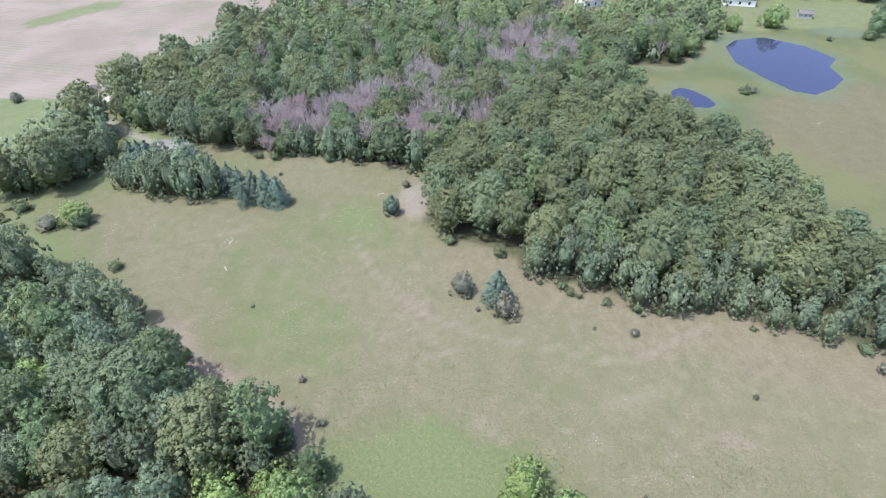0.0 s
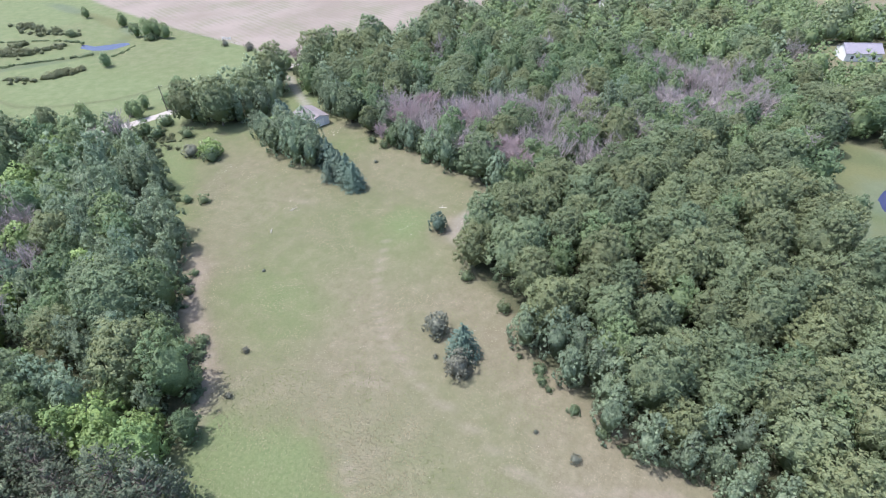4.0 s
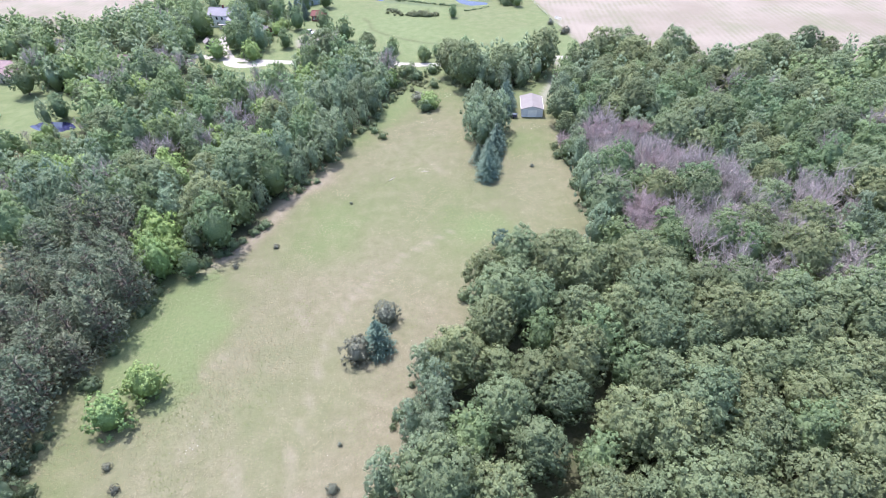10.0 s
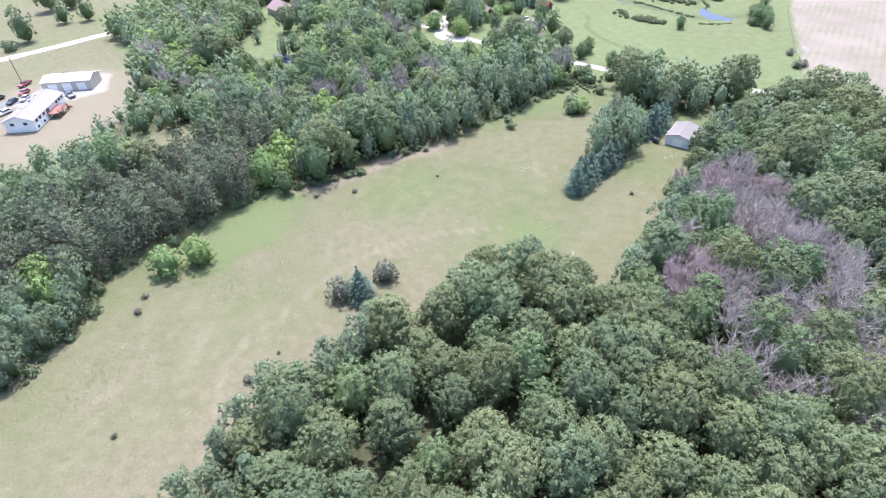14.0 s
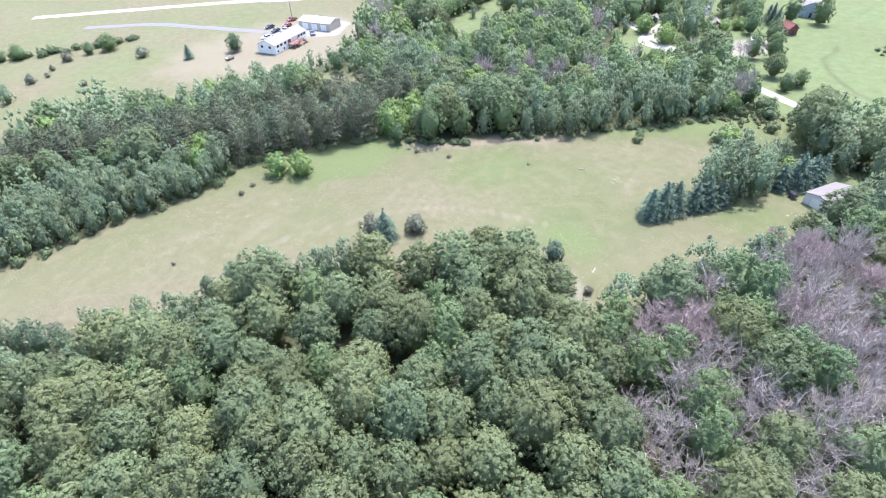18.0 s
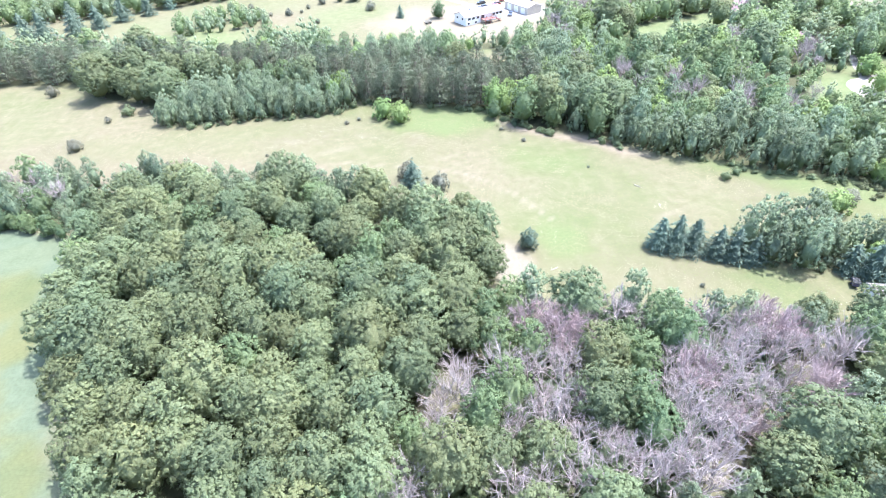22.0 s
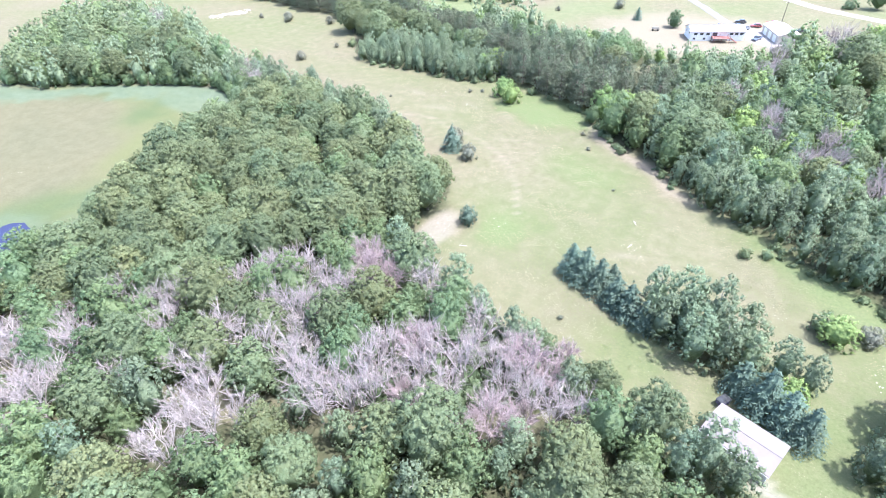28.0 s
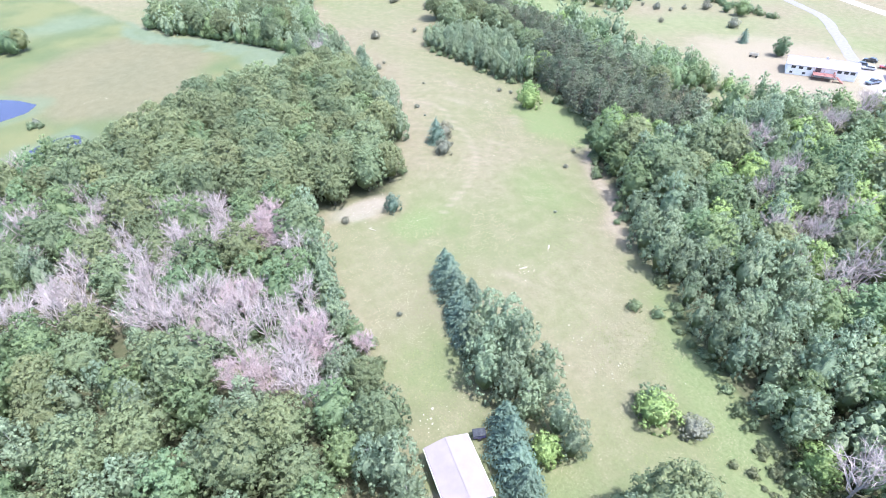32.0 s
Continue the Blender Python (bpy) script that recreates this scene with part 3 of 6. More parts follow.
def build_ground():
    gx, gy = lines(-2600, 2600, -232, 150, 1.5, 160), lines(-2600, 2600, -105, 235, 1.5, 160)
    X, Y = np.meshgrid(gx, gy)
    x, y = X.ravel(), Y.ravel()
    p = np.stack([x, y], 1)
    wob = (vnoise(x, y, 6.0) - 0.5) * 4 + (vnoise(x, y, 2.5) - 0.5) * 2
    north = MAIN_WOOD, DEAD_WOOD, NORTH_WOOD, EAST_WOOD, SOUTH_WOOD, BARN_WOOD, FARM_WOOD
    wood = np.max([inside(r, p) for r in north], axis=0) + wob * 0.5
    for c in CLEARINGS:
        wood = np.minimum(wood, -inside(c, p))
    crop = step(np.maximum(inside(CROP_WEST, p), inside(CROP_SOUTH, p)) + wob * 0.2, -0.6, 0.6)
    crop *= 1 - 0.8 * step(inside(GREEN_STRIP, p) + wob * 0.2, -0.6, 0.6)
    marsh = np.maximum(step(inside(MARSH, p) + wob * 0.6, -2, 2), 0.9 * step(4 - along(STREAM, p) + wob * 0.3, -1, 2))
    track = np.min([along(r, p) for r, _, _ in ROADS], axis=0)
    gravel = step(inside(HOUSE_YARD, p) + wob * 0.2, -0.8, 0.8)
    gravel = np.maximum(gravel, 0.55 * step(1.3 - along(BARN_LANE, p), -0.6, 0.5))
    gravel = np.maximum(gravel, 0.34 * step(4.2 - np.hypot(x + 8.5, (y - 112) / 1.9) + wob * 0.5, -1, 2))
    gravel = np.maximum(gravel, 0.4 * step(inside(FARM_YARD, p) + wob * 0.3, -1.5, 1.5))
    # dryness of the meadow: straw along the edges and on the knolls, green in the hollows
    s_edge, n_edge = along(SOUTH_EDGE, p), along(NORTH_EDGE, p)
    dry = 0.33 + 0.80 * (vnoise(x, y, 26.0) - 0.5) + 0.35 * (vnoise(x, y, 9.0) - 0.5)
    dry += 0.55 * step(16 - n_edge + wob, 0, 14) * step(x, -16, 4)
    dry += 0.75 * step(5.5 - s_edge + wob * 0.5, 0, 4) * step(x, -62, -46) * step(-x, 18, 26)
    dry += 0.12 * step(x, 0, 40) + 0.12 * step(40 - np.hypot(x - 30, y - 48), 0, 25)
    dry += 0.55 * step(9 - np.hypot(x + 10, y - 108) + wob, 0, 6)
    dry += 0.35 * step(7 - np.hypot(x - 5, y - 48) + wob, 0, 6) + 0.2 * step(14 - np.hypot(x + 52, y - 104) + wob, 0, 10)
    dry -= 0.95 * step(15 - np.hypot((x + 8) / 1.9, y - 38) + wob, 0, 9)
    dry -= 0.55 * step(9 - s_edge + wob, 0, 8) * step(-x, 55, 75) + 0.6 * step(-x, 70, 96) + 0.45 * step(12 - np.hypot(x + 58, y - 128) + wob, 0, 9)
    dry -= 0.3 * step(14 - np.hypot((x + 30) / 1.6, y - 66) + wob, 0, 10)
    dry -= 0.45 * step(8 - np.hypot(x + 22, (y - 106) / 1.2) + wob, 0, 6)
    dry = np.clip(dry, -0.5, 1)
    lawn = np.clip(step(-x, 112, 126) + step(-15 - y, 0, 14) * step(-x, -20, 20), 0, 1)
    lawn = np.maximum(lawn, 0.8 * step(y, 205, 225) * step(x, 95, 105))
    dry = np.where(y < -30, np.clip(0.68 + 0.8 * (vnoise(x, y, 30.0) - 0.5), 0, 1), dry)
    lawn = np.where((y < -30) & (x > -95 - 150 * step(-y, 95, 110)), np.clip(0.7 * vnoise(x, y, 22.0) - 0.1, 0, 1), lawn)
    z = 0.08 * (vnoise(x, y, 14.0) - 0.5) + 0.04 * (vnoise(x, y, 4.0) - 0.5)
    z *= (1 - gravel * 0.7) * step(track, 4, 9) * step(420 - np.hypot(x, y - 100), 0, 60)
    lawn *= 1 - 0.45 * step(vnoise(x, y, 24.0), 0.5, 0.75) * step(-x, 120, 130) - 0.3 * step(10 - np.hypot((x + 150) / 2, y - 168), 0, 6)
    verge = step(4.8 - track + wob * 0.4, 0, 2)
    dry = np.clip(dry + 0.3 * verge, -0.5, 1)
    wet = np.max([inside(w, p) for w in WATERS], axis=0)
    z = z * (1 - step(wet, -5, 0)) - 0.9 * step(wet, -0.8, 3.0)
    wood_m = step(wood, 1.8, 4.0) * (1 - gravel)
    wood_m = np.maximum(wood_m, 0.45 * step(0.9 - along(MOWN_LINE, p), -0.5, 0.5))
    a = np.stack([(dry + 0.5) / 1.5, crop, marsh * (1 - crop), np.ones_like(x)], 1)
    b = np.stack([gravel, np.clip(lawn, 0, 1), wood_m, np.ones_like(x)], 1)
    brown = 0.75 * step(0.45 * vnoise(x, y, 38.0) + 0.35 * vnoise(x, y, 11.0) + step(44 - np.hypot((x - 140) / 1.3, y - 138), -12, 24), 0.75, 1.3)
    rim = np.maximum(inside(EAST_WOOD, p), 0.9 * inside(MAIN_WOOD, p) - 2)
    sedge = np.maximum(0.85 * step(rim + 14 + 3 * wob, 0, 9), 0.7 * step(vnoise(x + 90, y, 30.0), 0.62, 0.8))
    sedge = np.maximum(sedge, 0.5 * step(np.max([inside(w, p) for w in WATERS], axis=0) + 7 + wob, 0, 5))
    bare = 0.75 * step(40 - np.hypot((x + 34) / 1.5, y + 68) + 2 * wob, 0, 18) + 0.8 * step(inside(FARM_YARD, p) + wob, -2, 3)
    bare = np.maximum(bare, 0.85 * step(2.2 - s_edge + wob * 0.35, -0.5, 1.5) * step(x, -62, -52) * step(-x, 17, 24) * step(-wood, -2, 0.5))
    for bx, by, ba, bw, bt in ((20, 45.6, 5.5, 1.0, -22), (34, 41.5, 0.8, 0.6, 0), (-2, 62, 5, 0.8, 30), (28, 52, 6, 1.4, 10), (6, 47, 3.5, 0.8, -40), (-50, 99, 4, 1.2, 20), (44, 44, 5, 1.2, -10)):
        ca, sa = math.cos(radians(bt)), math.sin(radians(bt))
        u, v = (x - bx) * ca + (y - by) * sa, -(x - bx) * sa + (y - by) * ca
        bare = np.maximum(bare, 0.4 * step(1 - np.hypot(u / ba, v / bw) + 0.25 * wob, -0.3, 0.7))
    bare = np.maximum(bare, 0.55 * step(0.45 - along(TRODDEN, p) + 0.12 * wob, -0.5, 0.5))
    lawn = np.maximum(lawn, 0.9 * step(20 - np.hypot((x - 96) / 1.2, y + 63) + 2 * wob, 0, 6) * step(-y, 44, 50))
    b[:, 1] = np.clip(lawn, 0, 1)
    cz = np.stack([brown * (1 - 0.8 * sedge), sedge, np.clip(bare, 0, 1), np.ones_like(x)], 1)
    ny, nx = X.shape
    i = np.arange(ny * nx).reshape(ny, nx)
    f = np.stack([i[:-1, :-1], i[:-1, 1:], i[1:, 1:], i[1:, :-1]], -1).reshape(-1, 4)
    me = mesh_np("ground", np.stack([x, y, z], 1), [f], (GROUND,), smooth=True)
    for name, v in (("zone_a", a), ("zone_b", b), ("zone_c", cz)):
        at = me.color_attributes.new(name, "FLOAT_COLOR", "POINT")
        at.data.foreach_set("color", v.astype(np.float32).ravel())
    tagged(new("ground", me), "dry straw and green meadow, lawns, fields and marsh", "ground", kind="structure")


build_ground()


def build_water(name, poly, label):
    bm = bmesh.new()
    c = Vector((sum(v[0] for v in poly) / len(poly), sum(v[1] for v in poly) / len(poly)))
    fine = []
    for k in range(len(poly)):
        a, b = Vector(poly[k]), Vector(poly[(k + 1) % len(poly)])
        fine += [a.lerp(b, s) for s in (0, 0.33, 0.67)]
    vs = [bm.verts.new((c.x + (v.x - c.x) * 1.06, c.y + (v.y - c.y) * 1.06, -0.16)) for v in fine]
    bm.faces.new(vs)
    me = bpy.data.meshes.new(name)
    bmesh.ops.triangulate(bm, faces=bm.faces)
    bm.to_mesh(me)
    bm.free()
    me.materials.append(WATER)
    tagged(new(name, me), label, "water", kind="structure")


build_water("water_pond", POND, "large farm pond reflecting a violet-blue sky")
build_water("water_small_pond", SMALL_POND, "small marsh pool with reedy edges")
build_water("water_stream_pond", STREAM_POND, "pale pool of a slow stream in the pasture")
build_water("water_yard_pond", YARD_POND, "little garden pond beside mown lawn")


def build_road(name, line, half, surface, label):
    """A gravel strip with ragged edges, just above the ground."""
    pts = [Vector(p) for p in line]
    fine = []
    for k in range(len(pts) - 1):
        p0, p1, p2, p3 = pts[max(k - 1, 0)], pts[k], pts[k + 1], pts[min(k + 2, len(pts) - 1)]
        n = max(2, int((p2 - p1).length / 1.5))
        for i in range(n):
            t = i / n
            fine.append(0.5 * ((2 * p1) + (p2 - p0) * t + (2 * p0 - 5 * p1 + 4 * p2 - p3) * t * t + (3 * p1 - p0 - 3 * p2 + p3) * t ** 3))
    fine.append(pts[-1])
    bm = bmesh.new()
    prev = None
    for k, p in enumerate(fine):
        d = (fine[min(k + 1, len(fine) - 1)] - fine[max(k - 1, 0)]).normalized()
        s = Vector((-d.y, d.x))
        a = half * (0.9 + 0.3 * float(vnoise(p.x, p.y, 3.0)))
        b = half * (0.9 + 0.3 * float(vnoise(p.x + 50, p.y, 3.0)))
        row = [bm.verts.new((*(p + s * q), z)) for q, z in ((a, 0.02), (a * 0.8, 0.07), (0, 0.10), (-b * 0.8, 0.07), (-b, 0.02))]
        if prev:
            for i in range(4):
                bm.faces.new((prev[i], row[i], row[i + 1], prev[i + 1]))
        prev = row
    bmesh.ops.recalc_face_normals(bm, faces=bm.faces)
    me = bpy.data.meshes.new(name)
    bm.to_mesh(me)
    bm.free()
    me.materials.append(surface)
    tagged(new(name, me), label, "road", kind="structure")


for line, half, name in ROADS:
    if name == "road_house_drive":
        build_road(name, line, half, ASPHALT, "worn lavender-grey asphalt drive curving up to the house")
    else:
        build_road(name, line, half, GRAVEL, "pale gravel road with ragged grassy edges")


def build_stream(name, line, half, label):
    """A narrow winding strip of water in a shallow bed."""
    pts = [Vector(p) for p in line]
    bm = bmesh.new()
    prev = None
    for k, p in enumerate(pts):
        d = (pts[min(k + 1, len(pts) - 1)] - pts[max(k - 1, 0)]).normalized()
        s = Vector((-d.y, d.x)) * half * (0.7 + 0.6 * float(vnoise(p.x, p.y, 5.0)))
        row = [bm.verts.new((*(p + s), 0.06)), bm.verts.new((*(p - s), 0.06))]
        if prev:
            bm.faces.new((prev[0], row[0], row[1], prev[1]))
        prev = row
    bmesh.ops.recalc_face_normals(bm, faces=bm.faces)
    me = bpy.data.meshes.new(name)
    bm.to_mesh(me)
    bm.free()
    me.materials.append(WATER)
    tagged(new(name, me), label, "stream", kind="structure")


build_stream("water_stream", [(-272, 122), (-268, 117), (-263, 110), (-257, 106.5), (-251, 104), (-245, 101.5), (-240, 100), (-235, 100), (-230, 102), (-225, 106)], 2.0, "pale winding stream in green pasture")

# ---- tree prototypes ----
def cards(centres, normals, size, aspect, r, lift=0.0):
    """Leaf sprays: one bent rhombus per centre, turned towards its normal."""
    n = len(centres)
    t = r.normal(size=(n, 3))
    t -= (t * normals).sum(1, keepdims=True) * normals
    t /= np.linalg.norm(t, axis=1, keepdims=True) + 1e-9
    b = np.cross(normals, t)
    s = (size * (0.65 + 0.7 * r.random(n)))[:, None]
    up = normals * s * lift
    v = np.stack([centres - t * s, centres - b * s * aspect + up, centres + t * s, centres + b * s * aspect + up], 1)
    f = np.arange(4 * n).reshape(n, 4)
    return v.reshape(-1, 3), f


def unit(v):
    return v / (np.linalg.norm(v, axis=-1, keepdims=True) + 1e-9)


def blob(c, rad, r, rings=6, segs=9):
    """A closed lumpy ball."""
    v, f = [], []
    for i in range(1, rings):
        th = math.pi * i / rings
        for j in range(segs):
            ph = 2 * math.pi * (j + 0.5 * (i % 2)) / segs
            k = 1 + 0.34 * (r.random() - 0.5)
            v.append((c[0] + rad[0] * k * math.sin(th) * math.cos(ph), c[1] + rad[1] * k * math.sin(th) * math.sin(ph), c[2] + rad[2] * k * math.cos(th)))
    top, bot = len(v), len(v) + 1
    v += [(c[0], c[1], c[2] + rad[2]), (c[0], c[1], c[2] - rad[2])]
    for i in range(rings - 2):
        for j in range(segs):
            a, b = i * segs + j, i * segs + (j + 1) % segs
            f += [(a, a + segs, b), (b, a + segs, b + segs)]
    for j in range(segs):
        f.append((top, j, (j + 1) % segs))
        f.append((bot, (rings - 2) * segs + (j + 1) % segs, (rings - 2) * segs + j))
    return np.array(v), np.array(f)


def tube(points, radii, sides=5):
    """A tapered limb through points."""
    pts = np.asarray(points, float)
    v, f = [], []
    for i, p in enumerate(pts):
        d = unit(pts[min(i + 1, len(pts) - 1)] - pts[max(i - 1, 0)])
        a = unit(np.cross(d, (0.31, 0.95, 0.1) if abs(d[2]) > 0.5 else (0, 0, 1)))
        b = np.cross(d, a)
        for k in range(sides):
            w = 2 * math.pi * k / sides
            v.append(p + radii[i] * (math.cos(w) * a + math.sin(w) * b))
    for i in range(len(pts) - 1):
        for k in range(sides):
            f.append((i * sides + k, i * sides + (k + 1) % sides, (i + 1) * sides + (k + 1) % sides, (i + 1) * sides + k))
    return np.array(v), np.array(f)


def join(pieces):
    v, f, n = [], [], 0
    for pv, pf in pieces:
        v.append(pv)
        f.append(pf + n)
        n += len(pv)
    by = {}
    for q in f:
        by.setdefault(q.shape[1], []).append(q)
    return np.concatenate(v), [np.concatenate(q) for q in by.values()]


def trunk_mesh(name, height, rad, lean, limbs, spread, r, bark, start=0.35):
    top = np.array([lean[0], lean[1], height])
    pts = [np.array([0, 0, -0.25]), np.array([0.02, 0.03, 0.3]), top * 0.4 + r.normal(size=3) * 0.06 * height * np.array([0.3, 0.3, 0]), top]
    parts = [tube(pts, [rad * 1.5, rad, rad * 0.75, rad * 0.15], 7)]
    for k in range(limbs):
        s = start + (0.9 - start) * (k + r.random()) / limbs
        a = 2 * math.pi * (k * 0.382 + 0.2 * r.random())
        base = top * s
        out = np.array([math.cos(a), math.sin(a), 0]) * spread * (1.15 - 0.7 * s)
        mid = base + out * 0.5 + np.array([0, 0, spread * 0.22])
        parts.append(tube([base, mid, base + out + np.array([0, 0, spread * 0.5])], [rad * 0.45, rad * 0.3, rad * 0.08], 4))
    v, f = join(parts)
    return mesh_np(name, v, f, (bark,), smooth=True)


def balls(c, rad, r, tall=1.0):
    """Small closed lumps, one per centre: a skewed ring of four and two poles, with normals that point outward."""
    n = len(c)
    d = np.array([(0, 0, 1.0), (1, 0, 0.15), (0, 1, -0.1), (-1, 0, 0.15), (0, -1, -0.1), (0, 0, -1)])
    f = np.array([(0, 1 + j, 1 + (j + 1) % 4) for j in range(4)] + [(5, 1 + (j + 1) % 4, 1 + j) for j in range(4)])
    a = r.random(n) * 6.283
    co, si = np.cos(a)[:, None], np.sin(a)[:, None]
    w = np.stack([d[None, :, 0] * co - d[None, :, 1] * si, d[None, :, 0] * si + d[None, :, 1] * co, np.repeat(d[None, :, 2], n, 0)], 2)
    k = 0.8 + 0.4 * r.random((n, 6, 1))
    v = c[:, None] + w * k * rad[:, None, None] * np.array([1, 1, tall])
    return v.reshape(-1, 3), (f[None] + 6 * np.arange(n)[:, None, None]).reshape(-1, 3), unit(w).reshape(-1, 3)


def sphere_dirs(n, r):
    k = np.arange(n)
    z = 1 - 2 * (k + 0.5) / n
    a = k * 2.39996 + r.random() * 6.283
    q = np.sqrt(1 - z * z)
    return unit(np.stack([q * np.cos(a), q * np.sin(a), z], 1) + r.normal(size=(n, 3)) * 0.22)


def leafy_crown(name, seed, leaf, R, H, base, boughs, bough_r, knobs, knob_r, per, size, aspect=0.6, tall=1.0, widest=0.45, point=2.0, loose=0.3, low=0.08, core=0.70, ragged=0.25):
    """A crown of boughs on a dome, each bough a cluster of rounded leaf clumps, each clump ragged with leaf sprays: R wide, from base up to H."""
    r = np.random.default_rng(seed)
    h = H - base

    def wide(u):
        up = np.clip((u - widest) / (1 - widest), 0, 1)
        down = np.clip((widest - u) / widest, 0, 1)
        return R * np.where(u > widest, (1 - up ** point) ** (1 / 2.0), 1 - 0.35 * down ** 2)

    k = np.arange(boughs)
    u = 1 - (1 - low) * (k + 0.5) / boughs
    a = k * 2.39996 + r.random() * 6.283 + r.normal(size=boughs) * 0.2
    rb = bough_r * (0.7 + 0.6 * r.random(boughs))
    rr = np.maximum(wide(u) * (1 + ragged * (r.random(boughs) - 0.5)) - 0.55 * rb, 0.02 * R)
    c = np.stack([rr * np.cos(a), rr * np.sin(a), base + u * h - 0.62 * rb * tall * np.clip((u - 0.35) * 1.5, 0, 1)], 1)
    c[:, 2] += r.normal(size=boughs) * 0.05 * h * ragged * 2
    mid = np.array([0, 0, base + 0.38 * h])
    out = unit((c - mid) * np.array([1.0, 1.0, 0.8]) + np.array([0, 0, 0.12 * h]))
    kc, kn, kr = [], [], []
    for i in range(boughs):
        d = sphere_dirs(int(knobs * 1.7), r)
        d = d[(d @ out[i]) > -0.22]
        rk = knob_r * (0.65 + 0.7 * r.random(len(d))) * (rb[i] / bough_r) ** 0.5
        kc.append(c[i] + d * (rb[i] * (0.78 + 0.3 * r.random((len(d), 1)))) * np.array([1, 1, tall]))
        kn.append(unit(d + 0.35 * out[i]))
        kr.append(rk)
    kc, kn, kr = np.concatenate(kc), np.concatenate(kn), np.concatenate(kr)
    keep = kc[:, 2] > 0.1
    kc, kn, kr = kc[keep], kn[keep], kr[keep]
    bv, bf, bn = balls(kc, kr * 0.68, r, tall)
    m = np.maximum(3, (per * (kr / knob_r) ** 2).astype(int))
    who = np.repeat(np.arange(len(kc)), m)
    e = unit(r.normal(size=(len(who), 3)))
    flip = (e * kn[who]).sum(1) < -0.1
    e[flip] -= 2 * (e[flip] * kn[who][flip]).sum(1, keepdims=True) * kn[who][flip]
    cen = kc[who] + e * kr[who][:, None] * (0.75 + 0.4 * r.random((len(who), 1))) * np.array([1, 1, tall])
    dome = unit((cen - mid) / np.array([R, R, 0.62 * h]))
    soft = unit(e * 0.62 + kn[who] * 0.45 + dome * 0.5)
    cv, cf = cards(cen, unit(soft + r.normal(size=e.shape) * loose), size, aspect, r, 0.2)
    shade = unit(np.repeat(soft + np.array([0, 0, 0.12]) + r.normal(size=e.shape) * loose * 0.36, 4, axis=0))
    heart = np.array([0, 0, base + (0.22 + 0.4 * widest) * h])
    av, af = blob(heart, (R * core, R * core, h * (0.34 + 0.2 * (widest - 0.3))), r)
    an = unit(av - heart)
    g = sphere_dirs(int(90 * knobs / 8 * R), r)
    gc = heart + g * np.array([R * core, R * core, h * (0.34 + 0.2 * (widest - 0.3))]) * (0.95 + 0.2 * r.random((len(g), 1)))
    gv, gf = cards(gc, unit(g + r.normal(size=g.shape) * 0.5), size * 1.5, aspect, r, 0.2)
    v, f = join([(bv, bf), (av, af), (cv, cf), (gv, gf)])
    return mesh_np(name, v, f, (leaf,), normals=np.concatenate([unit(bn + 0.6 * np.repeat(kn, 6, axis=0)), an, shade, np.repeat(g, 4, axis=0)]))


def spruce_crown(name, seed, leaf, H, R, layers, base=0.1):
    """Drooping boughs in whorls round a full-skirted cone, with paler tips turned up."""
    r = np.random.default_rng(seed)
    wide = lambda s: R * (1 - s ** 1.5) ** 0.85 * (0.86 + 0.14 * min(1.0, s * 5)) * (0.94 + 0.12 * r.random()) + 0.06
    hs = np.linspace(0, 0.98, 7)
    cv, cf = tube([(0, 0, base + (H - base) * s) for s in hs], [0.42 * wide(s) for s in hs], 9)
    cn = unit(cv * np.array([1, 1, 0]) + np.array([0, 0, 0.35]))
    cen, nor = [], []
    for k in range(layers):
        s = (k + 0.6 * r.random()) / layers
        z = base + (H - base) * s
        rr = wide(s)
        n = max(5, int(3.4 * rr + 4))
        for j in range(n):
            a = 2 * math.pi * (j + 0.8 * r.random()) / n
            L = rr * (0.82 + 0.3 * r.random())
            w = np.array([math.cos(a), math.sin(a), 0])
            t = np.array([-math.sin(a), math.cos(a), 0])
            zz = z + 0.25 * r.normal()
            for q, off in ((0.45, 0), (0.62, -0.10), (0.62, 0.10), (0.78, -0.13), (0.78, 0.0), (0.78, 0.13), (0.92, -0.09), (0.92, 0.09), (1.04, 0.0)):
                cen.append(w * L * q + t * off * L + np.array([0, 0, zz - 0.34 * L * q + 0.20 * L * max(0.0, q - 0.6)]))
                nor.append(w * 0.55 + t * off * 2.0 + np.array([0, 0, 0.85]))
    cen = np.array(cen) + r.normal(size=(len(cen), 3)) * 0.05
    soft = unit(np.array(nor))
    pv, pf = cards(cen, unit(soft + r.normal(size=soft.shape) * 0.35), 0.30, 0.40, r, -0.25)
    v, f = join([(cv, cf), (pv, pf)])
    return mesh_np(name, v, f, (leaf,), normals=np.concatenate([cn, unit(np.repeat(soft + r.normal(size=soft.shape) * 0.25, 4, axis=0))]))


